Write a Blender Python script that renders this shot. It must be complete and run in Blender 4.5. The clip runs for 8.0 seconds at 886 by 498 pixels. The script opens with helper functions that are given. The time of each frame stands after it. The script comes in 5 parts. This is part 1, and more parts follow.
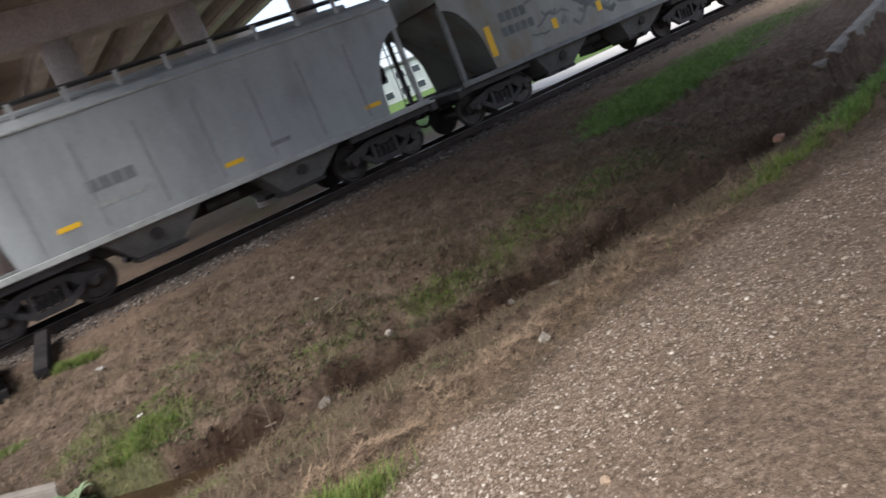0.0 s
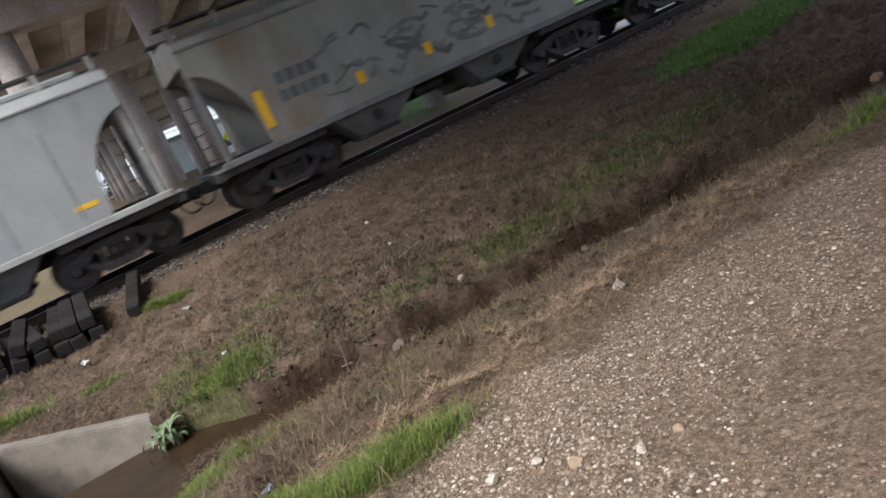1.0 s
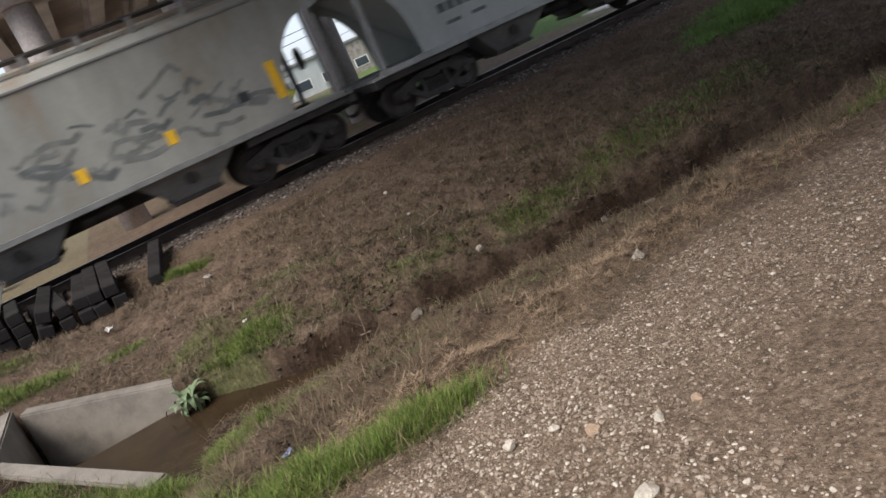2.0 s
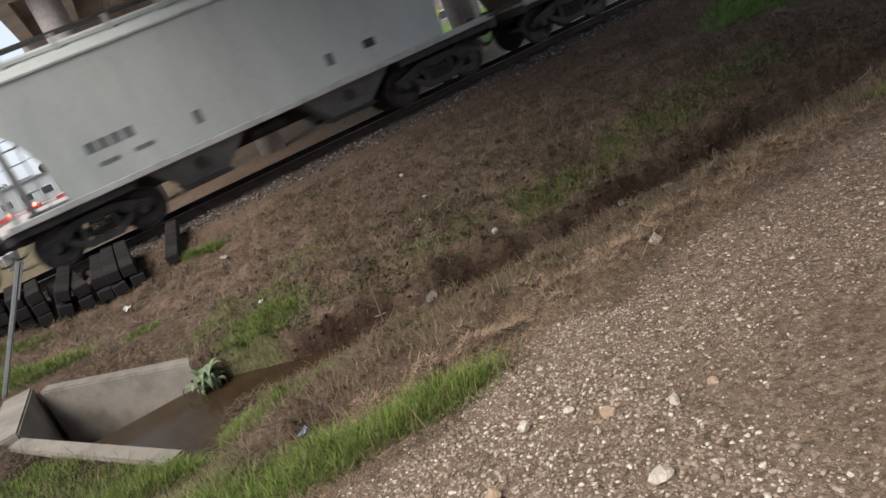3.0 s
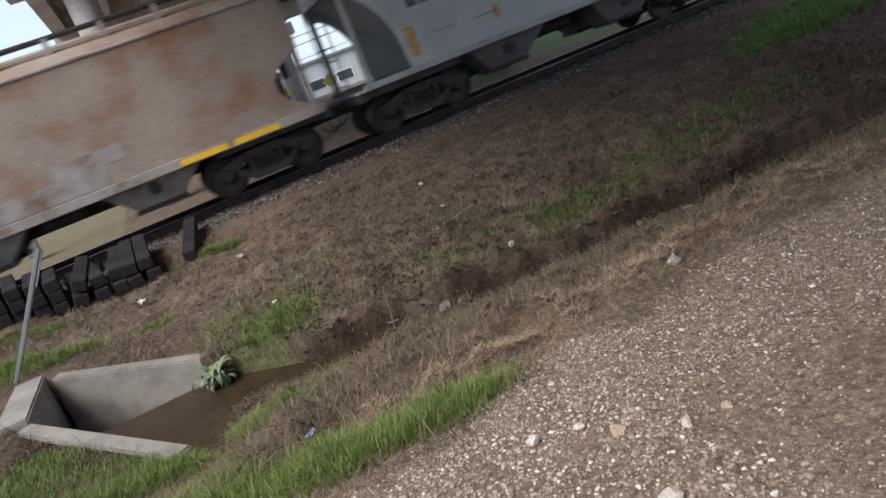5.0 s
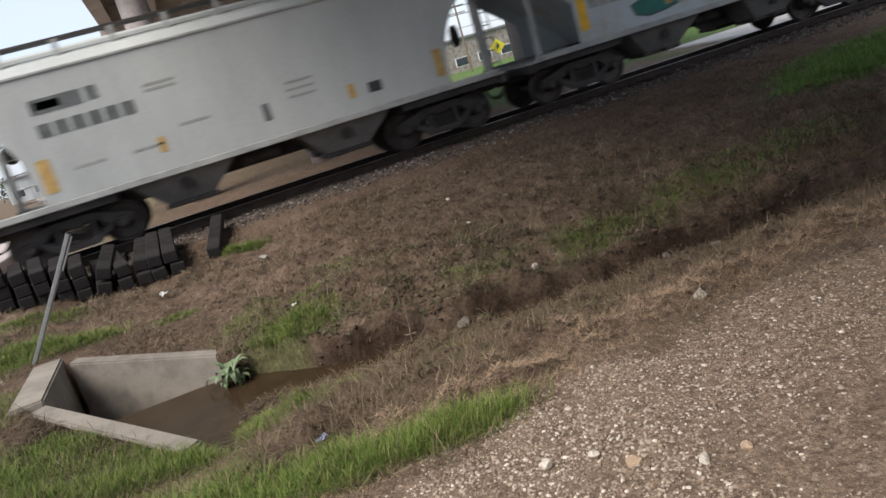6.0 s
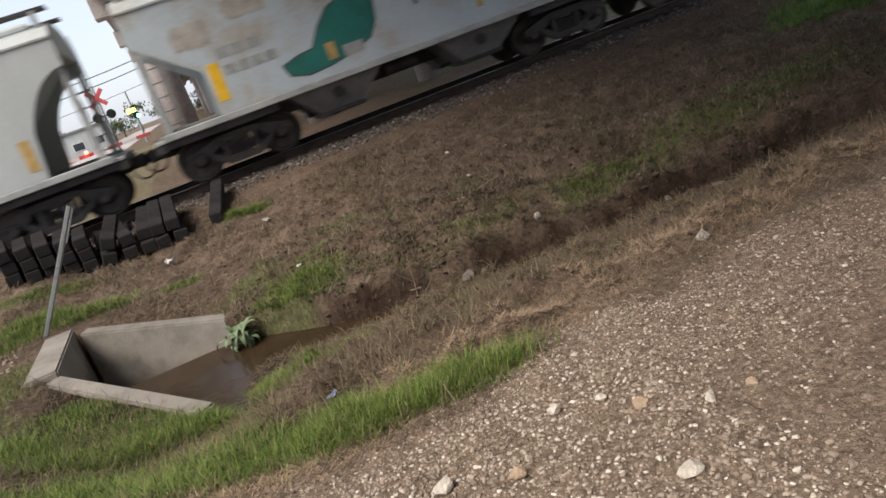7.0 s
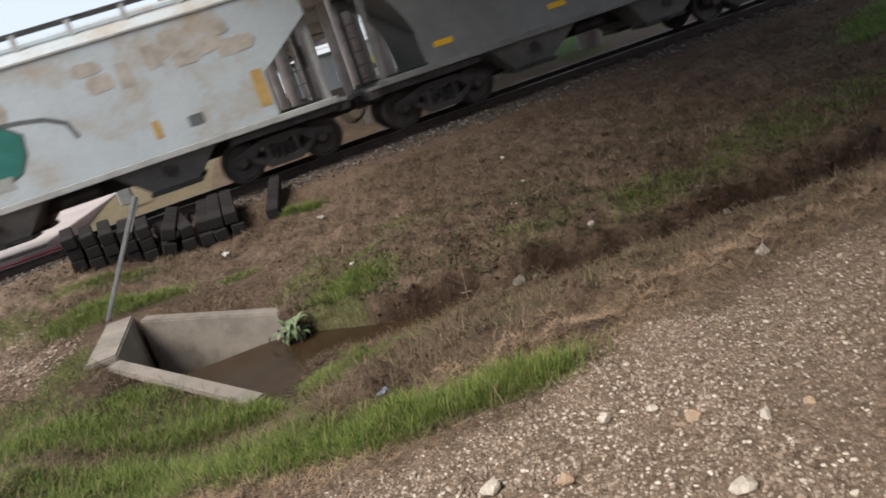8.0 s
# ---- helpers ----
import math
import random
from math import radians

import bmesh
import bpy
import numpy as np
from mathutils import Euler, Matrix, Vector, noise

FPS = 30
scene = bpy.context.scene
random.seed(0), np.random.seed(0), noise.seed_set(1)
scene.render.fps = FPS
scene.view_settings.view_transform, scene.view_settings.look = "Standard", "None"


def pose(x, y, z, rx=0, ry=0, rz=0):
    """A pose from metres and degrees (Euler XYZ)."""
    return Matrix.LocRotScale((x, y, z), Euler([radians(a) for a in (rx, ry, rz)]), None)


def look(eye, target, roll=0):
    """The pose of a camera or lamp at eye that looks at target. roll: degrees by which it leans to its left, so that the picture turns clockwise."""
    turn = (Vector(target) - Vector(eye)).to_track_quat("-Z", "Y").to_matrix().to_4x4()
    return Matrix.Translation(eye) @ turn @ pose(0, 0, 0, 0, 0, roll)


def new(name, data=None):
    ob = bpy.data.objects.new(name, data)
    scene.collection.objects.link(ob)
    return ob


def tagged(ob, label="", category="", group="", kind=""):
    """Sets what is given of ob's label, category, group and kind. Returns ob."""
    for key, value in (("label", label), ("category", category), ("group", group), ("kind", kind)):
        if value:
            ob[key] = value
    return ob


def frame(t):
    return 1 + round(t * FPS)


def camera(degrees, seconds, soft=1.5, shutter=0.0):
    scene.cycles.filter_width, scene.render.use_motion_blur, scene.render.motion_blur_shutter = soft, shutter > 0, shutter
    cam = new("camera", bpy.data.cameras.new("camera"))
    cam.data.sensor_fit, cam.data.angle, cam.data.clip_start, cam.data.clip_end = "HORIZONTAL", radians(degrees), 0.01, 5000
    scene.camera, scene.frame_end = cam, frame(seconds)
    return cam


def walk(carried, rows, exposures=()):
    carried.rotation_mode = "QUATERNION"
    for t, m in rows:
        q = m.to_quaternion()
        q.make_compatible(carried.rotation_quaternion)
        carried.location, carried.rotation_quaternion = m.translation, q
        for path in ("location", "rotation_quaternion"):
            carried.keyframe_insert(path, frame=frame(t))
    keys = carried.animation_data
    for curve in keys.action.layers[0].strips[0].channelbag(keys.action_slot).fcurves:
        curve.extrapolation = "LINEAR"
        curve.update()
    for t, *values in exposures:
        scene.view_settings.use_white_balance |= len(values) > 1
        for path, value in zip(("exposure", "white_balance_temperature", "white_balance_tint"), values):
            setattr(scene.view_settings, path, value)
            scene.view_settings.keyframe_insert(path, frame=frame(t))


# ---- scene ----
# ---- camera and its way ----
LENS = 62.0
cam = camera(LENS, 8.0, soft=1.6, shutter=0.5)


def aim(x, y, z, yaw, pitch, roll):
    """A camera pose: yaw to the left of +y, pitch up, roll about the view."""
    return pose(x, y, z, 90 + pitch, 0, yaw) @ pose(0, 0, 0, 0, 0, roll)


PATH = [
    (0, 0.051, 0.001, 1.597, -28.96, -12.36, -22.39),
    (0.5, 0.045, -0.010, 1.608, -24.75, -13.18, -22.42),
    (1, 0.041, -0.003, 1.607, -22.00, -14.10, -23.62),
    (1.5, 0.034, -0.004, 1.601, -20.70, -14.95, -23.86),
    (3, 0.021, 0.004, 1.582, -18.10, -16.23, -23.78),
    (3.5, 0.015, -0.001, 1.583, -17.62, -16.44, -23.71),
    (4, 0.022, 0.007, 1.583, -17.68, -16.13, -23.81),
    (5.5, -0.020, 0.013, 1.578, -16.80, -14.08, -18.33),
    (6, -0.035, 0.020, 1.578, -16.24, -13.29, -16.62),
    (6.5, -0.025, 0.022, 1.572, -15.79, -14.34, -18.24),
    (7, -0.024, 0.020, 1.563, -14.83, -16.54, -19.73),
    (7.5, -0.048, 0.009, 1.568, -13.61, -16.57, -19.50),
    (8, -0.066, -0.006, 1.578, -11.19, -15.01, -18.28),
]
walk(cam, [(t, aim(*row)) for t, *row in PATH], exposures=[(0.0, 2.02, 6000, 10), (0.5, 2.16, 5950, 10), (1.0, 1.95, 6050, 10), (1.5, 1.8, 6130, 10), (3.5, 1.72, 6300, 10), (5.5, 1.82, 5700, 10), (6.0, 1.78, 6250, 10), (6.5, 1.76, 6400, 10), (8.0, 1.74, 6450, 10)])

# ---- world, sun ----
world = bpy.data.worlds.new("overcast_sky")
scene.world = world
world.use_nodes = True
wn = world.node_tree.nodes
wn.clear()
sky = wn.new("ShaderNodeTexSky")
sky.sky_type = "NISHITA"
sky.sun_disc = False
sky.sun_elevation = radians(55)
sky.sun_rotation = radians(241)
sky.air_density, sky.dust_density, sky.ozone_density = 1.0, 2.0, 1.0
# a closed, even layer of thin cloud before the blue
cloud = wn.new("ShaderNodeTexNoise")
cloud.inputs["Scale"].default_value = 2.5
cloud.inputs["Detail"].default_value = 4
shade = wn.new("ShaderNodeValToRGB")
shade.color_ramp.elements[0].color = (0.74, 0.77, 0.86, 1)
shade.color_ramp.elements[1].color = (0.88, 0.91, 0.99, 1)
gain = wn.new("ShaderNodeVectorMath")
gain.operation = "SCALE"
gain.inputs["Scale"].default_value = 1.85
veil = wn.new("ShaderNodeMix")
veil.data_type = "RGBA"
veil.inputs["Factor"].default_value = 0.85
wbg = wn.new("ShaderNodeBackground")
wbg.inputs["Strength"].default_value = 0.15
wout = wn.new("ShaderNodeOutputWorld")
wl = world.node_tree.links
wl.new(cloud.outputs["Fac"], shade.inputs["Fac"])
wl.new(shade.outputs["Color"], gain.inputs[0])
wl.new(sky.outputs["Color"], veil.inputs["A"])
wl.new(gain.outputs["Vector"], veil.inputs["B"])
wl.new(veil.outputs["Result"], wbg.inputs["Color"])
wl.new(wbg.outputs["Background"], wout.inputs["Surface"])
sun = new("sun", bpy.data.lights.new("sun", "SUN"))
sun.data.energy = 1.25
sun.data.angle = radians(36)
sun.data.color = (1.0, 0.92, 0.81)
# behind cloud, on the open side left of the overpass
sun.matrix_world = look((-20, -4, 28), (0, 6, 0))

# ---- materials ----


def mat(name, base, rough=0.8, metal=0.0, var=0.25, scale=4.0, fine=40.0, bump=0.2, tint=None, spec=0.3, coords="Object", streak=0.0, detail=0.02, grain=0.35):
    """A surface of one base colour with stains at one scale and grain at another, and fine relief."""
    m = bpy.data.materials.new(name)
    m.use_nodes = True
    nt = m.node_tree
    n, l = nt.nodes, nt.links
    bsdf = n["Principled BSDF"]
    tc = n.new("ShaderNodeTexCoord")
    mp = n.new("ShaderNodeMapping")
    l.new(tc.outputs[coords], mp.inputs["Vector"])
    if streak:
        mp.inputs["Scale"].default_value = (1, 1, streak)
    big = n.new("ShaderNodeTexNoise")
    big.inputs["Scale"].default_value = scale
    big.inputs["Detail"].default_value = 5
    big.inputs["Roughness"].default_value = 0.65
    l.new(mp.outputs["Vector"], big.inputs["Vector"])
    small = n.new("ShaderNodeTexNoise")
    small.inputs["Scale"].default_value = fine
    small.inputs["Detail"].default_value = 3
    l.new(tc.outputs[coords], small.inputs["Vector"])
    dark = tuple(c * (1 - var) for c in base)
    lite = tuple(min(1, c * (1 + var * 0.7)) for c in base)
    if tint:
        dark = tint
    ramp = n.new("ShaderNodeValToRGB")
    ramp.color_ramp.elements[0].position, ramp.color_ramp.elements[0].color = 0.32, (*dark, 1)
    ramp.color_ramp.elements[1].position, ramp.color_ramp.elements[1].color = 0.66, (*lite, 1)
    e = ramp.color_ramp.elements.new(0.5)
    e.color = (*base, 1)
    l.new(big.outputs["Fac"], ramp.inputs["Fac"])
    mx = n.new("ShaderNodeMix")
    mx.data_type, mx.blend_type = "RGBA", "OVERLAY"
    mx.inputs["Factor"].default_value = grain
    l.new(ramp.outputs["Color"], mx.inputs["A"])
    l.new(small.outputs["Fac"], mx.inputs["B"])
    l.new(mx.outputs["Result"], bsdf.inputs["Base Color"])
    bsdf.inputs["Roughness"].default_value = rough
    bsdf.inputs["Metallic"].default_value = metal
    bsdf.inputs["Specular IOR Level"].default_value = spec
    if bump:
        bp = n.new("ShaderNodeBump")
        bp.inputs["Strength"].default_value = bump
        bp.inputs["Distance"].default_value = detail
        l.new(small.outputs["Fac"], bp.inputs["Height"])
        l.new(bp.outputs["Normal"], bsdf.inputs["Normal"])
    return m


def island_mat(name, colours, rough=0.9, spec=0.2, fine=60.0):
    """Loose pieces in one mesh, each with a colour of its own out of a few."""
    m = bpy.data.materials.new(name)
    m.use_nodes = True
    n, l = m.node_tree.nodes, m.node_tree.links
    bsdf = n["Principled BSDF"]
    geo = n.new("ShaderNodeNewGeometry")
    ramp = n.new("ShaderNodeValToRGB")
    el = ramp.color_ramp.elements
    while len(el) < len(colours):
        el.new(0.5)
    for i, c in enumerate(colours):
        el[i].position = i / max(1, len(colours) - 1)
        el[i].color = (*c, 1)
    l.new(geo.outputs["Random Per Island"], ramp.inputs["Fac"])
    tc = n.new("ShaderNodeTexCoord")
    small = n.new("ShaderNodeTexNoise")
    small.inputs["Scale"].default_value = fine
    l.new(tc.outputs["Object"], small.inputs["Vector"])
    mx = n.new("ShaderNodeMix")
    mx.data_type, mx.blend_type = "RGBA", "OVERLAY"
    mx.inputs["Factor"].default_value = 0.3
    l.new(ramp.outputs["Color"], mx.inputs["A"])
    l.new(small.outputs["Fac"], mx.inputs["B"])
    l.new(mx.outputs["Result"], bsdf.inputs["Base Color"])
    bsdf.inputs["Roughness"].default_value = rough
    bsdf.inputs["Specular IOR Level"].default_value = spec
    return m


def glow(name, colour, power):
    m = bpy.data.materials.new(name)
    m.use_nodes = True
    b = m.node_tree.nodes["Principled BSDF"]
    b.inputs["Base Color"].default_value = (*colour, 1)
    b.inputs["Emission Color"].default_value = (*colour, 1)
    b.inputs["Emission Strength"].default_value = power
    return m


CONCRETE = mat("concrete", (0.25, 0.223, 0.19), 0.9, var=0.32, scale=2.2, fine=60, bump=0.12, grain=0.15)
BRIDGE_CONCRETE = mat("bridge_concrete", (0.43, 0.385, 0.365), 0.9, var=0.25, scale=0.5, fine=12, bump=0.2)
STEEL_DARK = mat("grimy_steel", (0.068, 0.061, 0.058), 0.65, 0.3, var=0.4, scale=3, fine=30, bump=0.3)
WHEEL_STEEL = mat("wheel_steel", (0.085, 0.074, 0.068), 0.5, 0.6, var=0.35, scale=4)
RAIL_STEEL = mat("rail_steel", (0.045, 0.032, 0.026), 0.6, 0.4, var=0.4, scale=5)
RAIL_TOP = mat("polished_rail_head", (0.3, 0.29, 0.28), 0.42, 1.0, var=0.1, scale=5, bump=0.02)
TIE_WOOD = mat("creosoted_timber", (0.035, 0.027, 0.024), 0.85, var=0.4, scale=5, fine=70, bump=0.5)
GALVANISED = mat("galvanised_steel", (0.42, 0.44, 0.45), 0.45, 0.7, var=0.15, scale=8)
YELLOW = mat("reflective_yellow", (0.85, 0.5, 0.03), 0.5, var=0.12, scale=6, bump=0.05)
BLACK_PAINT = mat("black_lettering", (0.05, 0.055, 0.06), 0.7, var=0.3, scale=6, bump=0.05)
WHITE_PAINT = mat("white_paint", (0.75, 0.75, 0.73), 0.6, var=0.1, scale=4, bump=0.05)
WATER = mat("muddy_water", (0.042, 0.027, 0.015), 0.18, var=0.25, scale=3, fine=14, bump=0.14, spec=0.1)


# ---- small tools for meshes ----
def obj(name, bm, material, parent=None, label="", smooth=False):
    me = bpy.data.meshes.new(name)
    bm.normal_update()
    bm.to_mesh(me)
    bm.free()
    for mm in (material if isinstance(material, (list, tuple)) else [material]):
        me.materials.append(mm)
    if smooth:
        for p in me.polygons:
            p.use_smooth = True
    ob = new(name, me)
    if parent is not None:
        ob.parent = parent
    if label:
        tagged(ob, label)
    return ob


def part(name, bm, material, parent, label="", smooth=False):
    return obj(name, bm, material, parent, label, smooth)


def shared(name, me, parent, m):
    ob = new(name, me)
    ob.parent = parent
    ob.matrix_basis = m
    return ob


def box(bm, x0, x1, y0, y1, z0, z1, m=None, bevel=0.0):
    r = bmesh.ops.create_cube(bm, size=1.0)
    vs = r["verts"]
    bmesh.ops.transform(bm, matrix=Matrix.LocRotScale(((x0 + x1) / 2, (y0 + y1) / 2, (z0 + z1) / 2), None, (abs(x1 - x0), abs(y1 - y0), abs(z1 - z0))), verts=vs)
    if bevel:
        es = list({e for v in vs for e in v.link_edges})
        got = bmesh.ops.bevel(bm, geom=es, offset=bevel, segments=1, affect="EDGES", profile=0.7)
        vs = list({v for f in got["faces"] for v in f.verts} | {v for v in vs if v.is_valid})
    if m is not None:
        bmesh.ops.transform(bm, matrix=m, verts=vs)
    return vs


def rod(bm, a, b, r0, r1=None, seg=10):
    a, b = Vector(a), Vector(b)
    d = b - a
    q = d.to_track_quat("Z", "Y").to_matrix().to_4x4()
    got = bmesh.ops.create_cone(bm, cap_ends=True, segments=seg, radius1=r0, radius2=r0 if r1 is None else r1, depth=d.length)
    bmesh.ops.transform(bm, matrix=Matrix.Translation((a + b) / 2) @ q, verts=got["verts"])
    return got["verts"]


def prism(bm, pts, y0, y1):
    """A flat outline in x, z given thickness from y0 to y1."""
    a = [bm.verts.new((x, y0, z)) for x, z in pts]
    b = [bm.verts.new((x, y1, z)) for x, z in pts]
    n = len(pts)
    bm.faces.new(a)
    bm.faces.new(b[::-1])
    for i in range(n):
        bm.faces.new((a[i], b[i], b[(i + 1) % n], a[(i + 1) % n]))
    bmesh.ops.recalc_face_normals(bm, faces=bm.faces[:])
    return a + b


def sweep(bm, xs, profile_of):
    """Rings of points along x, joined into a skin; profile_of(x) gives a closed list of (y, z)."""
    rings = [[bm.verts.new((x, y, z)) for y, z in profile_of(x)] for x in xs]
    n = len(rings[0])
    for r, s in zip(rings, rings[1:]):
        for i in range(n):
            bm.faces.new((r[i], s[i], s[(i + 1) % n], r[(i + 1) % n]))
    bm.faces.new(rings[0])
    bm.faces.new(rings[-1][::-1])
    bmesh.ops.recalc_face_normals(bm, faces=bm.faces[:])


def fbm(x, y, s, seed=0.0):
    return noise.fractal(Vector((x * s + seed, y * s - seed, seed * 0.37)), 0.9, 2.1, 4)


def smooth(a, b, x):
    t = min(1.0, max(0.0, (x - a) / (b - a)))
    return t * t * (3 - 2 * t)

# ---- the lie of the land: x along the track, y away over it, z up from the rail head ----
RAIL_Y = 16.68
GAUGE = 1.51
WATER_Z = -1.12


def ditch_y(x):
    """The middle of the ditch."""
    return 7.15 - 0.11 * x + 0.12 * math.sin(x * 0.9 + 0.5)


def edge_y(x):
    """Where the gravel yard ends."""
    return 3.35 + 0.16 * math.sin(x * 0.8) + 0.05 * x


def ditch_half(x):
    """Half the width of the ditch's floor: wide where the culvert opens."""
    return 0.25 + 0.8 * (1 - smooth(-0.7, 1.5, x))


def ditch_mid(x):
    return ditch_y(x) + 0.4 * (1 - smooth(-0.7, 1.0, x))


def wing_lines(x):
    """Inner faces of the culvert's wing walls: near y, far y, and the walls' tops there."""
    k = (x + 2.2) / 1.48
    q = (x + 2.2) / 1.7
    return 8.3 - 1.95 * k, 9.8 - 0.85 * q, -0.53 - 0.27 * k, -0.53 - 0.34 * q


def land(x, y):
    """Height of the ground without its fine relief."""
    e, d, hw = edge_y(x), ditch_mid(x), ditch_half(x)
    # the near bank leans in beside the culvert's end
    hn = hw * (1 - 0.75 * smooth(-0.7, -0.15, x) * (1 - smooth(1.2, 2.6, x)))
    near = -0.16 - 0.02 * max(0.0, y)
    if y < e:
        z = near
    elif y < d - hn:
        k = (y - e) / max(0.1, d - hn - e)
        z = near + (-1.0 - near) * (0.4 * k + 0.6 * smooth(0.1, 1.0, k))
    elif y < d + hw:
        z = -1.32
    elif y < d + hw + 0.16:
        z = -1.32 + 0.5 * smooth(0, 1, (y - d - hw) / 0.1)
    elif y < d + hw + 1.7:
        z = -0.82 + 0.22 * smooth(0, 1, (y - d - hw - 0.16) / 1.54)
    elif y < RAIL_Y - 1.6:
        k = (y - d - hw - 1.7) / (RAIL_Y - 3.3 - d - hw)
        z = -0.6 + 0.26 * k
    elif y < RAIL_Y - 0.5:
        z = -0.34 + 0.14 * smooth(RAIL_Y - 1.6, RAIL_Y - 0.6, y)
    elif y < RAIL_Y + GAUGE + 0.5:
        z = -0.2
    elif y < RAIL_Y + GAUGE + 1.8:
        z = -0.2 - 0.15 * smooth(0, 1, (y - RAIL_Y - GAUGE - 0.5) / 1.3)
    else:
        z = -0.35 + 0.3 * smooth(RAIL_Y + 4, RAIL_Y + 14, y)
    # left of the culvert the bank is filled up to the road
    fade = smooth(-2.6, -0.9, x)
    if fade < 1 and y < RAIL_Y - 0.5:
        fill = near + (-0.5 - near) * smooth(4, 7.5, y)
        fill += (0.36 * smooth(-1.6, -3.6, x)) * smooth(10.5, 13.2, y)
        z = z * fade + fill * (1 - fade)
    # the basin between the wing walls, and the fill behind them
    if -2.45 < x < -0.35:
        y0, y1, t0, t1 = wing_lines(x)
        if y < y0 - 0.12:
            z = min(max(z, t0 - 0.07), t0 - 0.06 + 0.35 * (y0 - 0.12 - y))
        elif y > y1 + 0.12:
            z = min(max(z, t1 - 0.07), t1 - 0.06 + 0.3 * (y - y1 - 0.12))
        elif x > -2.38 and x < -0.5:
            z = -1.36
    # the low ground before the retaining wall further on
    if x > 11.0:
        yw = 7.35 + (x - 11.9) * 0.243
        if d < y < yw - 0.3:
            z = z + (-1.25 - z) * smooth(11.0, 12.0, x)
        elif yw - 0.1 < y < yw + 1.5 and x > 11.9:
            z = max(z, -0.66 + 0.043 * (x - 11.9))
    return z


def surface(x, y):
    """The ground with its relief."""
    e, d = edge_y(x), ditch_mid(x)
    rough = 0.02 if y < e else (0.03 if y > RAIL_Y - 1.5 else 0.03 + 0.065 * smooth(e, e + 0.6, y))
    if -3.0 < x < 0.1 and 5.6 < y < 10.6:
        rough = 0.014
    bumps = 0.0
    if e + 0.2 < y < 12.5 and abs(y - d) > ditch_half(x) and x > 0:
        bumps = (0.13 * max(0.0, fbm(x, y, 3.2, 21.0)) + 0.07 * max(0.0, fbm(x, y, 8.5, 31.0))) * (1 - 0.7 * smooth(8.8, 11.5, y))
    return land(x, y) + rough * fbm(x, y, 1.9, 1.0) + 0.4 * rough * fbm(x, y, 7.0, 2.0) + bumps


def axis_steps(stops):
    out = []
    for a, b, n in stops:
        out += [a + (b - a) * i / n for i in range(n)]
    return out + [stops[-1][1]]


def green_amount(x, y):
    """How much fresh grass grows at a spot, 0 to 1."""
    g = 0.0
    for cx, cy, rx, ry, k in GRASS_SPOTS:
        q = ((x - cx) / rx) ** 2 + ((y - cy) / ry) ** 2
        if q < 2.5:
            g = max(g, k * (1 - smooth(0.35, 1.5, q + 0.5 * fbm(x, y, 1.6, 3.0))))
    return g


GRASS_SPOTS = [
    # strip between yard and ditch
    (0.75, 3.5, 0.42, 0.17, 1.0), (0.3, 3.58, 0.5, 0.2, 1.0), (-0.25, 3.85, 0.6, 0.24, 1.0), (-0.9, 4.2, 0.6, 0.3, 0.95), (-1.6, 4.75, 0.8, 0.35, 0.85),
    (-1.5, 5.95, 0.75, 0.28, 1.0), (-0.75, 6.05, 0.6, 0.22, 0.95), (-2.5, 6.4, 0.7, 0.45, 0.85), (-3.1, 7.3, 0.6, 0.5, 0.6), (-0.1, 5.95, 0.5, 0.25, 0.8), (0.35, 6.2, 0.45, 0.25, 0.5),
    (-1.0, 5.3, 0.9, 0.35, 0.55), (-2.2, 5.2, 0.9, 0.4, 0.7), (-3.4, 5.9, 0.9, 0.6, 0.7), (-1.35, 6.5, 0.5, 0.3, 0.7), (-1.9, 7.1, 0.45, 0.4, 0.65),
    (-2.75, 8.4, 0.35, 0.8, 0.6), (-3.1, 10.9, 0.65, 0.65, 1.0), (-2.1, 10.7, 0.6, 0.4, 1.0), (-4.6, 11.5, 0.9, 0.6, 0.6), (-3.0, 12.4, 0.9, 0.3, 0.8),
    (-0.2, 6.3, 0.4, 0.22, 0.8), (0.45, 6.5, 0.3, 0.16, 0.55),
    # far bank of the ditch
    (0.35, 8.4, 0.7, 0.5, 0.85), (-0.1, 9.3, 0.5, 0.35, 0.45), (3.95, 7.55, 0.55, 0.4, 0.75), (4.7, 7.5, 0.8, 0.45, 0.5), (2.6, 7.9, 0.7, 0.35, 0.3), (5.7, 7.6, 1.0, 0.5, 0.45), (7.2, 7.9, 1.3, 0.5, 0.35),
    (0.35, 13.3, 0.4, 0.25, 0.9), (-0.9, 10.5, 0.3, 0.2, 0.7), (0.75, 9.2, 0.25, 0.15, 0.8), (1.4, 9.8, 0.5, 0.3, 0.3), (2.0, 6.2, 0.8, 0.2, 0.3),
    # by the rails, further on
    (10.6, 10.2, 1.2, 0.7, 1.0), (12.0, 10.9, 1.8, 1.1, 1.0), (14.0, 11.6, 2.6, 1.4, 0.8), (17.5, 12.4, 3.5, 1.2, 0.45),
    (6.2, 4.02, 1.2, 0.2, 0.95), (8.4, 4.25, 1.6, 0.26, 1.0), (11.5, 4.6, 2.2, 0.35, 1.0), (15.0, 5.2, 3.0, 0.5, 0.9),
]


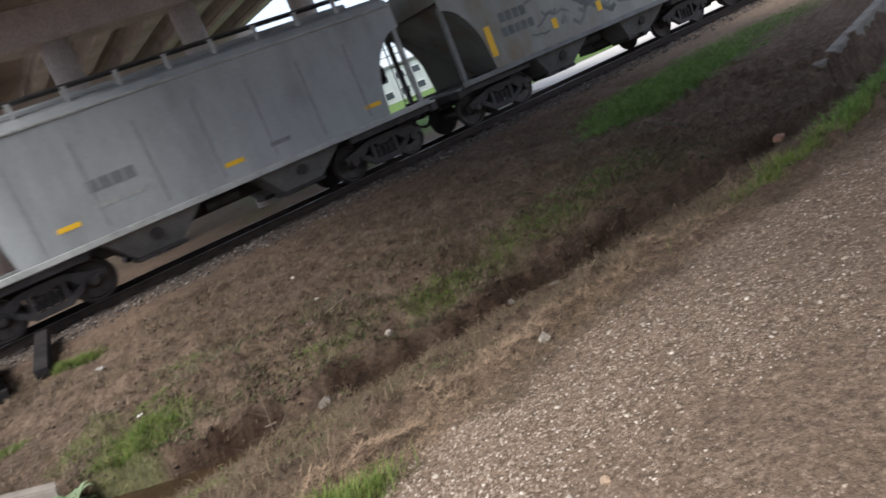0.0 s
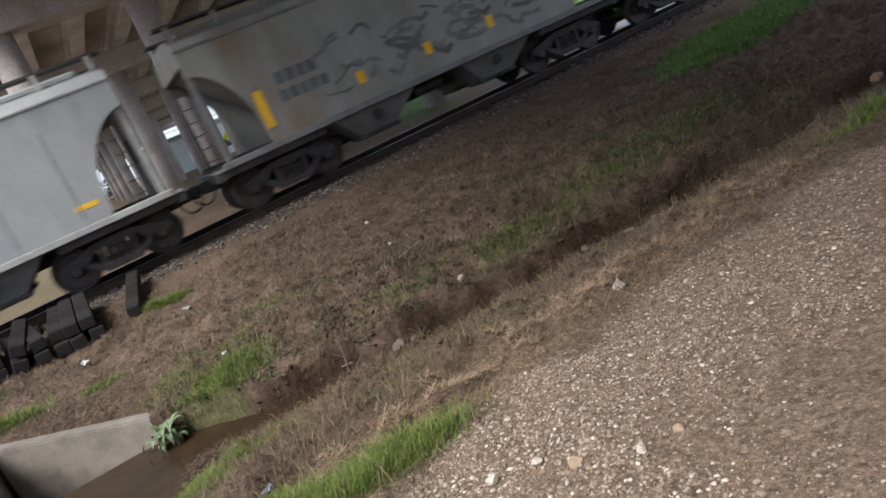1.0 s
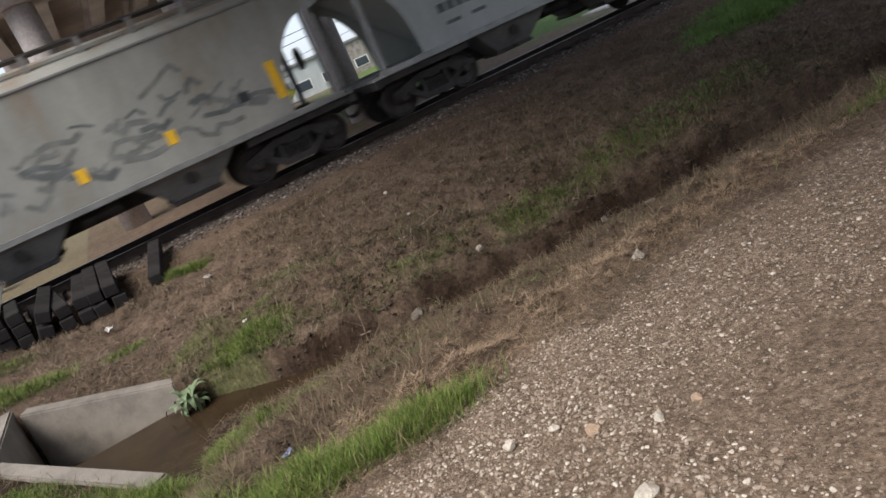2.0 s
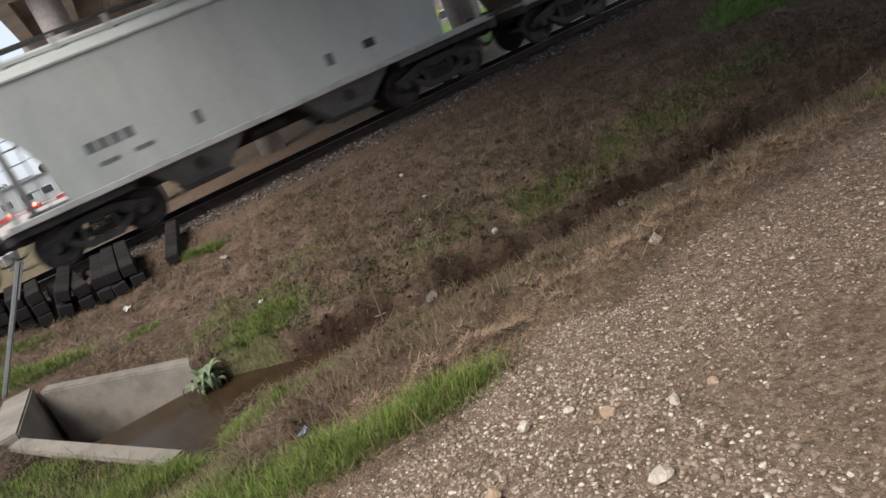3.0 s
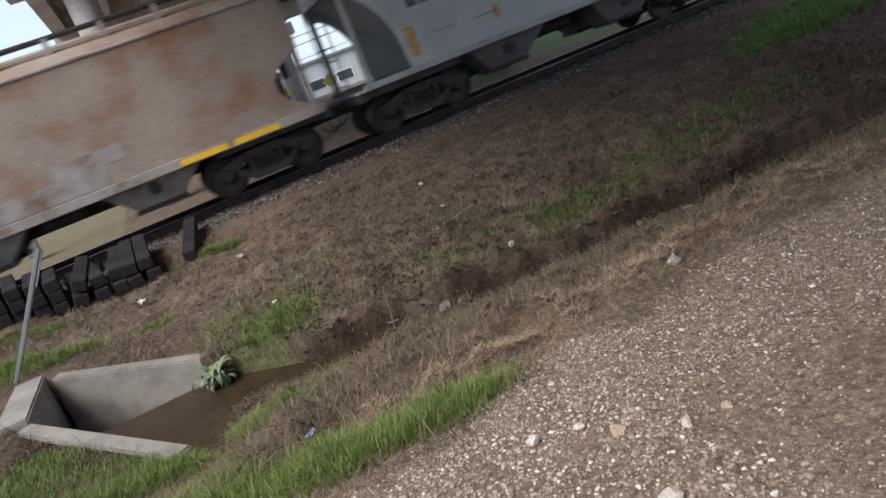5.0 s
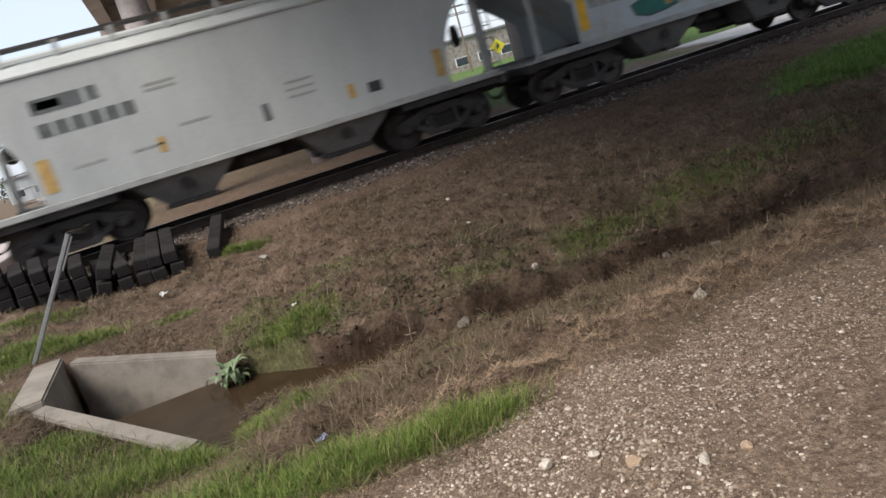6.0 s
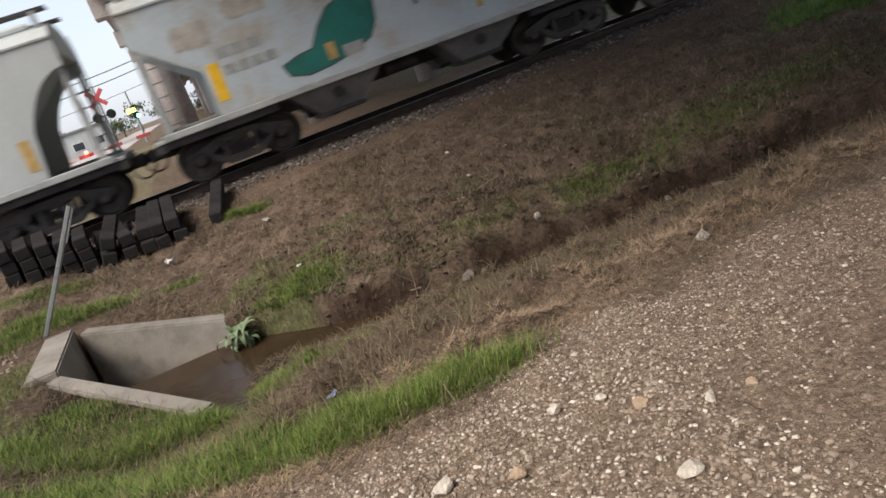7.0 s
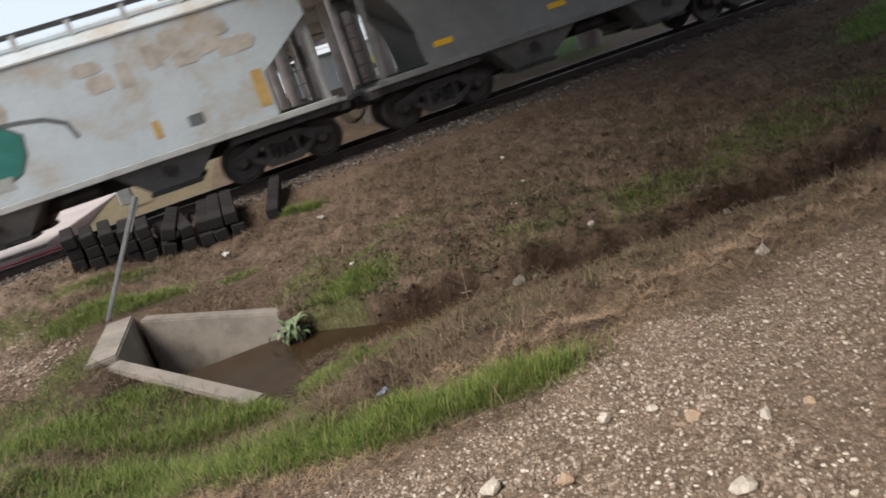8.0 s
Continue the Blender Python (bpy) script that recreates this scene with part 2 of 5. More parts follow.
def build_ground():
    xs = axis_steps([(-2500, -300, 6), (-300, -40, 8), (-40, -7, 18), (-7, 14, 380), (14, 40, 90), (40, 120, 20), (120, 400, 8), (400, 2500, 6)])
    ys = axis_steps([(-2500, -200, 6), (-200, -10, 8), (-10, 0, 10), (0, 13, 250), (13, 24, 50), (24, 60, 18), (60, 400, 10), (400, 3500, 8)])
    nx, ny = len(xs), len(ys)
    verts, masks = [], []
    for y in ys:
        for x in xs:
            z = land(x, y)
            fine = -8 < x < 45 and -1 < y < 26
            gr = st = bl = gn = 0.0
            if fine:
                e, d = edge_y(x), ditch_mid(x)
                wob = 0.28 * fbm(x, y, 1.3, 7)
                gr = 1 - smooth(e - 0.25, e + 0.3, y + wob)
                if x < -2.6:
                    gr = max(gr, (1 - smooth(-3.7, -2.8, x + wob)) * (0.4 + 0.6 * smooth(-0.1, 0.15, fbm(x, y, 0.8, 5))))
                bl = 0.85 * smooth(RAIL_Y - 1.45, RAIL_Y - 0.75, y + wob * 0.9) * (1 - smooth(RAIL_Y + 3, RAIL_Y + 3.8, y))
                # beyond x 8 the green is laid on thicker to brighten the daylit grass
                gn = (0.9 if x > 8 else 0.55 if y < 6.8 else 0.38) * green_amount(x, y)
                mud = 1 - smooth(-0.05, 0.13, abs(y - d) - ditch_half(x) + wob * 0.7) if x > -2.3 else 0.0
                st = mud
                z = surface(x, y)
            elif y > RAIL_Y + 4 or y > 400:
                gn = 0.85
            else:
                gr = 1.0 if y < 3.5 else 0.0
            if y > RAIL_Y + 4:
                gn = 0.9 * smooth(RAIL_Y + 6.0, RAIL_Y + 8.5, y + 3.5 * fbm(x, y, 0.25, 2.0))
                gr = 0.25
                # bare trodden ground under the overpass, grass on its far side
                bare = 1 - smooth(0.27, 0.36, x / y + 0.04 * fbm(x, y, 0.3, 8.0))
                gn *= 1 - 0.93 * bare
                gr *= 1 - bare
                if x < -1.6 and y < 60:
                    gn, gr = 0.2, 0.6
            if x > 15 and 11.0 < y < 26:
                open_side = smooth(15.5, 18.5, x + 0.6 * fbm(x, y, 0.8, 3.0)) * smooth(11.0, 13.5, y)
                gr, gn, bl = max(gr, 0.95 * open_side), gn * (1 - 0.9 * open_side), bl * (1 - 0.7 * open_side)
            verts.append((x, y, z))
            masks.append((gr, gn, bl, st))
    faces = [(j * nx + i, j * nx + i + 1, (j + 1) * nx + i + 1, (j + 1) * nx + i) for j in range(ny - 1) for i in range(nx - 1)]
    me = bpy.data.meshes.new("ground")
    me.from_pydata(verts, [], faces)
    for k, name in enumerate(("yard", "fresh", "ballast", "mud")):
        a = me.attributes.new(name, "FLOAT", "POINT")
        a.data.foreach_set("value", [m[k] for m in masks])
    me.polygons.foreach_set("use_smooth", [True] * len(me.polygons))
    me.materials.append(ground_material())
    ob = new("ground", me)
    return tagged(ob, "brown trampled earth with dry grass, a gravel yard and a muddy ditch", "ground", kind="structure")


def ground_material():
    m = bpy.data.materials.new("earth_and_gravel")
    m.use_nodes = True
    n, l = m.node_tree.nodes, m.node_tree.links
    bsdf = n["Principled BSDF"]
    tc = n.new("ShaderNodeTexCoord")

    def noise_node(scale, detail=5, rough=0.6):
        t = n.new("ShaderNodeTexNoise")
        t.inputs["Scale"].default_value, t.inputs["Detail"].default_value, t.inputs["Roughness"].default_value = scale, detail, rough
        l.new(tc.outputs["Object"], t.inputs["Vector"])
        return t.outputs["Fac"]

    def ramp(fac, stops):
        r = n.new("ShaderNodeValToRGB")
        el = r.color_ramp.elements
        while len(el) < len(stops):
            el.new(0.5)
        for i, (p, c) in enumerate(stops):
            el[i].position, el[i].color = p, (*c, 1)
        l.new(fac, r.inputs["Fac"])
        return r.outputs["Color"]

    def mix(a, b, fac, how="MIX", k=None):
        x = n.new("ShaderNodeMix")
        x.data_type, x.blend_type = "RGBA", how
        l.new(a, x.inputs["A"])
        l.new(b, x.inputs["B"])
        if k is None:
            l.new(fac, x.inputs["Factor"])
        else:
            x.inputs["Factor"].default_value = k
        return x.outputs["Result"]

    def attr(name):
        a = n.new("ShaderNodeAttribute")
        a.attribute_name = name
        return a.outputs["Fac"]

    broad, mid, fine = noise_node(0.7), noise_node(5.0, 6, 0.7), noise_node(45.0, 4, 0.7)
    earth = mix(ramp(broad, [(0.3, (0.1, 0.068, 0.048)), (0.55, (0.14, 0.098, 0.07)), (0.75, (0.18, 0.13, 0.089))]),
                ramp(mid, [(0.3, (0.074, 0.051, 0.037)), (0.5, (0.136, 0.095, 0.069)), (0.72, (0.225, 0.164, 0.11))]), None, k=0.55)
    grit = n.new("ShaderNodeTexVoronoi")
    grit.inputs["Scale"].default_value = 62
    l.new(tc.outputs["Object"], grit.inputs["Vector"])
    gcol = n.new("ShaderNodeSeparateColor")
    l.new(grit.outputs["Color"], gcol.inputs["Color"])
    yard = mix(ramp(mid, [(0.3, (0.16, 0.115, 0.082)), (0.6, (0.22, 0.16, 0.116)), (0.8, (0.29, 0.22, 0.16))]),
               ramp(gcol.outputs["Red"], [(0.0, (0.165, 0.117, 0.081)), (0.7, (0.235, 0.172, 0.122)), (0.98, (0.4, 0.315, 0.235))]), None, k=0.5)
    ballast = ramp(gcol.outputs["Green"], [(0.0, (0.04, 0.033, 0.029)), (0.6, (0.085, 0.07, 0.06)), (1.0, (0.19, 0.165, 0.145))])
    fresh = ramp(mid, [(0.3, (0.05175, 0.092, 0.02)), (0.6, (0.08625, 0.161, 0.03)), (0.8, (0.1265, 0.184, 0.05))])
    mud = ramp(mid, [(0.3, (0.022, 0.013, 0.0085)), (0.7, (0.055, 0.034, 0.022))])
    col = mix(earth, yard, attr("yard"))
    col = mix(col, ballast, attr("ballast"))
    col = mix(col, mud, attr("mud"))
    col = mix(col, fresh, attr("fresh"))
    litter = ramp(noise_node(21.0, 7, 0.8), [(0.36, (0.12, 0.12, 0.12)), (0.5, (0.5, 0.5, 0.5)), (0.63, (0.86, 0.86, 0.86))])
    col = mix(col, litter, None, "OVERLAY", k=0.6)
    col = mix(col, fine, None, "OVERLAY", k=0.45)
    l.new(col, bsdf.inputs["Base Color"])
    bsdf.inputs["Roughness"].default_value = 0.95
    bsdf.inputs["Specular IOR Level"].default_value = 0.15
    clod = noise_node(17.0, 6, 0.75)
    h = mix(clod, fine, None, k=0.4)
    bp = n.new("ShaderNodeBump")
    bp.inputs["Strength"].default_value, bp.inputs["Distance"].default_value = 0.9, 0.05
    l.new(h, bp.inputs["Height"])
    l.new(bp.outputs["Normal"], bsdf.inputs["Normal"])
    return m


def build_water():
    bm = bmesh.new()
    prev = None
    for i in range(70):
        x = -2.19 + i * 0.35
        d, w = ditch_mid(x), ditch_half(x) + 0.12
        a, b = bm.verts.new((x, d - w, WATER_Z)), bm.verts.new((x, d + w, WATER_Z))
        if prev:
            bm.faces.new((prev[0], a, b, prev[1]))
        prev = (a, b)
    ob = obj("water", bm, WATER)
    tagged(ob, "shallow brown water standing in the ditch", "water", kind="structure")

# ---- culvert, track, overpass ----
def wall_between(bm, a, b, thick, za0, za1, zb0, zb1, bevel=0.02):
    """An upright wall from a to b; its foot and top at each end."""
    a, b = Vector((*a, 0)), Vector((*b, 0))
    side = Vector((0, 0, 1)).cross(b - a).normalized() * thick
    v = []
    for p, z0, z1 in ((a, za0, za1), (b, zb0, zb1)):
        v += [bm.verts.new((p.x, p.y, z0)), bm.verts.new((p.x, p.y, z1)), bm.verts.new((p.x + side.x, p.y + side.y, z1)), bm.verts.new((p.x + side.x, p.y + side.y, z0))]
    for q in ((0, 1, 2, 3), (7, 6, 5, 4), (0, 4, 5, 1), (1, 5, 6, 2), (2, 6, 7, 3), (3, 7, 4, 0)):
        bm.faces.new([v[i] for i in q])
    bmesh.ops.recalc_face_normals(bm, faces=bm.faces[:])
    bmesh.ops.bevel(bm, geom=bm.edges[:], offset=bevel, segments=2, affect="EDGES")


def build_culvert():
    root = new("culvert")
    tagged(root, "weathered concrete culvert with flared wing walls at the ditch's end", "culvert")
    bm = bmesh.new()
    wall_between(bm, (-2.2, 8.25), (-2.25, 9.95), 0.36, -1.7, -0.46, -1.7, -0.46)
    part("headwall", bm, CONCRETE, root)
    bm = bmesh.new()
    wall_between(bm, (-2.2, 9.8), (-0.5, 8.95), 0.2, -1.7, -0.53, -1.7, -0.87)
    part("wing_wall", bm, CONCRETE, root)
    bm = bmesh.new()
    wall_between(bm, (-0.72, 6.35), (-2.2, 8.3), 0.2, -1.7, -0.8, -1.7, -0.53)
    part("wing_wall", bm, CONCRETE, root)


def build_track():
    root = new("railway_track")
    tagged(root, "single railway track of worn steel rails on dark timber sleepers", "railway track", kind="structure")
    for y in (RAIL_Y, RAIL_Y + GAUGE):
        bm = bmesh.new()
        pr = [(-0.075, -0.17), (0.075, -0.17), (0.07, -0.155), (0.012, -0.135), (0.01, -0.05), (0.036, -0.036), (0.036, -0.004), (-0.036, -0.004), (-0.036, -0.036), (-0.01, -0.05), (-0.012, -0.135), (-0.07, -0.155)]
        sweep(bm, [-60, 160], lambda x: [(y + a, b) for a, b in pr])
        rail = part("rail", bm, RAIL_STEEL, root)
        bm = bmesh.new()
        box(bm, -60, 160, y - 0.03, y + 0.03, -0.004, 0.0)
        part("rail_head", bm, RAIL_TOP, rail, "rail head polished by wheels")
    bm = bmesh.new()
    box(bm, -0.115, 0.115, -0.55, GAUGE + 0.55, -0.3, -0.165, bevel=0.012)
    first = part("sleeper", bm, TIE_WOOD, root)
    first.matrix_basis = pose(-12, RAIL_Y, 0)
    for i in range(1, 120):
        shared("sleeper", first.data, root, pose(-12 + i * 0.53, RAIL_Y + random.uniform(-0.04, 0.04), random.uniform(-0.012, 0.012), 0, 0, random.uniform(-1.5, 1.5)))


BENTS = [25.0 + 16.0 * k for k in range(7)]
COLUMN_STEP = 4.1
DECK_Z = 7.9
BRIDGE_END = 240.0


def build_bridge():
    root = new("road_overpass")
    tagged(root, "concrete road overpass on rows of round columns", "bridge", kind="structure")
    x0, x1 = -1.7, 16.6
    bm = bmesh.new()
    box(bm, x0, x1, -45, BRIDGE_END, DECK_Z + 1.1, DECK_Z + 1.35, bevel=0.02)
    part("deck", bm, BRIDGE_CONCRETE, root)
    bm = bmesh.new()
    box(bm, x0 + 0.002, x0 + 0.3, -45, BRIDGE_END, DECK_Z + 1.352, DECK_Z + 2.1, bevel=0.03)
    part("parapet", bm, BRIDGE_CONCRETE, root)
    girder = None
    k = 0
    x = x0 + 0.35
    while x < x1:
        if girder is None:
            bm = bmesh.new()
            pr = [(-0.3, 0.0), (0.3, 0.0), (0.3, 0.18), (0.1, 0.32), (0.1, 0.85), (0.28, 0.97), (0.28, 1.098), (-0.28, 1.098), (-0.28, 0.97), (-0.1, 0.85), (-0.1, 0.32), (-0.3, 0.18)]
            v0 = [bm.verts.new((a, -45, b)) for a, b in pr]
            v1 = [bm.verts.new((a, BRIDGE_END, b)) for a, b in pr]
            for i in range(len(pr)):
                bm.faces.new((v0[i], v0[(i + 1) % len(pr)], v1[(i + 1) % len(pr)], v1[i]))
            bm.faces.new(v0[::-1]), bm.faces.new(v1)
            bmesh.ops.recalc_face_normals(bm, faces=bm.faces[:])
            girder = part("girder", bm, BRIDGE_CONCRETE, root)
            girder.matrix_basis = pose(x, 0, DECK_Z)
        else:
            shared("girder", girder.data, root, pose(x, 0, DECK_Z))
        x += 2.1
    col = cap = None
    # the bent at -7.5 is unseen too, added along with the rear wall
    for y in BENTS + [-7.5]:
        if cap is None:
            bm = bmesh.new()
            box(bm, x0 - 0.1, x1, -0.6, 0.6, DECK_Z - 1.1, DECK_Z - 0.002, bevel=0.04)
            cap = part("pier_cap", bm, BRIDGE_CONCRETE, root)
            cap.matrix_basis = pose(0, y, 0)
        else:
            shared("pier_cap", cap.data, root, pose(0, y, 0))
        for k in range(4 if y < 30 else 3):
            m = pose(0.05 + k * COLUMN_STEP, y, 0)
            if col is None:
                bm = bmesh.new()
                rod(bm, (0, 0, -0.6), (0, 0, DECK_Z - 1.098), 0.44, seg=28)
                col = part("column", bm, BRIDGE_CONCRETE, root, smooth=True)
                col.matrix_basis = m
            else:
                shared("column", col.data, root, m)


def build_rear_blocker():
    """An unseen bank added behind the yard to hold back light under the overpass."""
    root = new("abutment")
    tagged(root, "unseen concrete wall and slope added behind the yard to block light", "abutment", kind="structure")
    bm = bmesh.new()
    box(bm, -3.5, 24.0, -14.0, -12.5, -0.5, DECK_Z - 0.01, bevel=0.05)
    part("light_blocking_wall", bm, BRIDGE_CONCRETE, root)
    bm = bmesh.new()
    vs = prism(bm, [(-12.49, -0.5), (-9.2, -0.5), (-12.49, 2.6)], -3.4, 23.9)
    bmesh.ops.transform(bm, matrix=Matrix(((0, 1, 0, 0), (1, 0, 0, 0), (0, 0, 1, 0), (0, 0, 0, 1))), verts=vs)
    bmesh.ops.recalc_face_normals(bm, faces=bm.faces[:])
    part("light_blocking_slope", bm, BRIDGE_CONCRETE, root)

# ---- the train ----
SPEED = 8.544
CAR_Y = RAIL_Y + GAUGE / 2
WHEEL_R = 0.457
MOVING, ROLLING = [], []
TRUCK_MESH = {}


def mesh_of(name, bm, material, smooth=False):
    me = bpy.data.meshes.new(name)
    bm.normal_update()
    bm.to_mesh(me)
    bm.free()
    me.materials.append(material)
    if smooth:
        for p in me.polygons:
            p.use_smooth = True
    return me


def lathe_y(bm, pts, seg=28):
    """A solid of revolution about the y axis from (y, radius) points."""
    rings = [[bm.verts.new((r * math.cos(2 * math.pi * i / seg), y, r * math.sin(2 * math.pi * i / seg))) for i in range(seg)] for y, r in pts]
    for a, b in zip(rings, rings[1:]):
        for i in range(seg):
            bm.faces.new((a[i], a[(i + 1) % seg], b[(i + 1) % seg], b[i]))
    bm.faces.new(rings[0][::-1])
    bm.faces.new(rings[-1])
    bmesh.ops.recalc_face_normals(bm, faces=bm.faces[:])


def truck_meshes():
    bm = bmesh.new()
    half = [(0.68, 0.44), (0.685, 0.47), (0.715, 0.48), (0.72, WHEEL_R), (0.8, WHEEL_R - 0.01), (0.815, WHEEL_R - 0.03), (0.815, 0.39), (0.775, 0.36), (0.765, 0.17), (0.83, 0.13), (0.85, 0.1), (1.0, 0.085), (1.0, 0.11), (1.12, 0.11), (1.14, 0.085), (1.14, 0.02)]
    full = [(-y, r) for y, r in half[::-1]] + [(-0.66, 0.36), (-0.62, 0.1), (0.62, 0.1), (0.66, 0.36)] + half
    lathe_y(bm, full)
    for k in range(3):
        a = 2 * math.pi * k / 3
        for y in (-1.15, 1.15):
            rod(bm, (0.05 * math.cos(a), y - 0.015, 0.05 * math.sin(a)), (0.05 * math.cos(a), y + 0.015, 0.05 * math.sin(a)), 0.014, seg=6)
    TRUCK_MESH["wheelset"] = mesh_of("wheelset", bm, WHEEL_STEEL, False)
    # cast side frame: two jaws over the bearings, a sagging lower chord, windows beside the springs
    bm = bmesh.new()
    prism(bm, [(-1.14, 0.5), (-1.12, 0.62), (-0.75, 0.72), (-0.4, 0.82), (0.4, 0.82), (0.75, 0.72), (1.12, 0.62), (1.14, 0.5), (1.06, 0.45), (1.04, 0.55), (0.76, 0.55), (0.74, 0.45), (0.62, 0.5), (0.42, 0.68), (-0.42, 0.68), (-0.62, 0.5), (-0.74, 0.45), (-0.76, 0.55), (-1.04, 0.55), (-1.06, 0.45)], -0.07, 0.07)
    prism(bm, [(-0.74, 0.46), (-0.62, 0.52), (-0.3, 0.32), (0.3, 0.32), (0.62, 0.52), (0.74, 0.46), (0.36, 0.19), (-0.36, 0.19)], -0.07, 0.07)
    for x in (-0.33, 0.33):
        box(bm, x - 0.05, x + 0.05, -0.065, 0.065, 0.28, 0.72)
    for x in (-0.9, 0.9):
        box(bm, x - 0.13, x + 0.13, -0.09, 0.09, 0.5, 0.6, bevel=0.02)
    TRUCK_MESH["side_frame"] = mesh_of("side_frame", bm, STEEL_DARK)
    bm = bmesh.new()
    rings = [(0.32, 0.0)]
    for k in range(6):
        rings += [(0.325 + k * 0.045, 0.055), (0.335 + k * 0.045, 0.075), (0.355 + k * 0.045, 0.075), (0.365 + k * 0.045, 0.055)]
    lathe_y(bm, [(a, max(b, 0.01)) for a, b in rings], 12)
    bmesh.ops.transform(bm, matrix=Matrix.Rotation(radians(90), 4, "X"), verts=bm.verts[:])
    TRUCK_MESH["spring"] = mesh_of("spring", bm, STEEL_DARK)
    bm = bmesh.new()
    box(bm, -0.2, 0.2, -1.08, 1.08, 0.6, 0.76, bevel=0.03)
    rod(bm, (0, 0, 0.74), (0, 0, 0.92), 0.2, seg=16)
    TRUCK_MESH["bolster"] = mesh_of("bolster", bm, STEEL_DARK)
    bm = bmesh.new()
    for s in (-1, 1):
        box(bm, s * 0.42 - 0.04, s * 0.42 + 0.04, -0.9, 0.9, 0.36, 0.46, bevel=0.01)
    TRUCK_MESH["brake_beam"] = mesh_of("brake_beam", bm, STEEL_DARK)
    bm = bmesh.new()
    box(bm, -0.16, 0.16, -0.17, 0.17, -0.13, 0.13, bevel=0.04)
    box(bm, 0.12, 0.34, -0.09, 0.09, -0.1, 0.1, bevel=0.03)
    box(bm, 0.24, 0.36, -0.16, 0.02, -0.15, 0.15, bevel=0.03)
    TRUCK_MESH["coupler"] = mesh_of("coupler", bm, STEEL_DARK)
    bm = bmesh.new()
    prev = None
    for k in range(13):
        a = math.pi * k / 12
        p = Vector((0.26 * math.cos(a) * -1, 0, -0.3 * math.sin(a)))
        if prev is not None:
            rod(bm, prev, p, 0.022, seg=7)
        prev = p
    TRUCK_MESH["air_hose"] = mesh_of("air_hose", bm, STEEL_DARK, True)


SIDE = [(1.53, 1.2), (1.6, 1.32), (1.6, 3.6), (1.42, 3.78), (0.95, 3.93), (0.35, 3.98)]


def cut_z(a, L, S):
    """Lower edge of a side sheet with an arched end at the distance a from the car's middle."""
    if a <= S:
        return 1.2
    k = min(1.0, (a - S) / (L - S))
    return 1.45 + 1.6 * math.sqrt(max(0.0, 1 - (1 - k) ** 2)) ** 1.2


def hopper_body(bm, L, S):
    """The tank: plumb sides, a cambered roof, and slope sheets under both ends."""
    prof = [(1.5, 1.2), (1.556, 1.32)] + SIDE[2:]
    prof = [(min(y, 1.596), z) for y, z in prof]
    prof = prof + [(-y, z) for y, z in prof[::-1]]
    In = S - 1.5
    xs = [-L, -L + 0.25, -In, -In * 0.5, 0, In * 0.5, In, L - 0.25, L]

    def ring(x):
        a = abs(x)
        f = 1.2 if a <= In else min(3.3, 1.2 + 2.1 * (a - In) / (L - 0.25 - In))
        return [((y if z > 3.5 else max(-1.556, min(1.556, y))), max(z, f)) for y, z in prof]
    sweep(bm, xs, ring)


def side_sheet(bm, L, S, cut, s):
    def lower(how):
        if how == "straight":
            return [(S, 1.2), (S + 0.01, 2.1), (L, 2.95)]
        if how == "steep":
            return [(S, 1.2), (L, 2.9)]
        if how == "scooped":
            return [(L - 0.72 * math.sin(math.pi * i / 12) ** 0.8 - 0.03 * (i == 0), 1.2 + 1.25 * i / 12) for i in range(13)]
        return [(S - 0.002 + (L - S + 0.002) * i / 10, cut_z(S - 0.002 + (L - S + 0.002) * i / 10, L, S)) for i in range(11)]

    first, last = cut if isinstance(cut, tuple) else (cut, cut)
    pts = lower(last) + [(L, 3.6)] + [(-x, z) for x, z in ([(L, 3.6)] + lower(first)[::-1])]
    prism(bm, pts, s * 1.6, s * 1.558)


def plate(root, name, material, x0, x1, z0, z1, lean=0.0, label=""):
    """Paint or a plate on the side that faces the yard."""
    bm = bmesh.new()
    vs = box(bm, -(x1 - x0) / 2, (x1 - x0) / 2, -1.606, -1.598, -(z1 - z0) / 2, (z1 - z0) / 2)
    bmesh.ops.transform(bm, matrix=pose((x0 + x1) / 2, 0, (z0 + z1) / 2, 0, lean, 0), verts=vs)
    return part(name, bm, material, root, label)


def stroke(root, name, material, pts, w, label=""):
    """A sprayed line on the side: one ribbon along a bent path."""
    bm = bmesh.new()
    path = [Vector(p) for p in pts]
    dirs = [(q - p).normalized() for p, q in zip(path, path[1:])]
    rings = []
    for k, p in enumerate(path):
        d0, d1 = dirs[max(0, k - 1)], dirs[min(k, len(dirs) - 1)]
        d = d0 + d1
        d = d.normalized() if d.length > 0.2 else d1
        half = w / 2 / max(0.55, d.dot(d1))
        n = Vector((-d.y, d.x)) * half
        end = -d1 * w * 0.3 if k == 0 else d0 * w * 0.3 if k == len(path) - 1 else Vector((0, 0))
        yy = -1.6025 - 0.0004 * (k % 5)
        rings.append([bm.verts.new((c.x, y, c.y)) for c, y in ((p + end + n, -1.597), (p + end + n, yy), (p + end - n, yy), (p + end - n, -1.597))])
    for r0, r1 in zip(rings, rings[1:]):
        for i in range(3):
            bm.faces.new((r0[i], r0[i + 1], r1[i + 1], r1[i]))
    bm.faces.new(rings[0])
    bm.faces.new(rings[-1])
    bmesh.ops.recalc_face_normals(bm, faces=bm.faces[:])
    return part(name, bm, material, root, label)


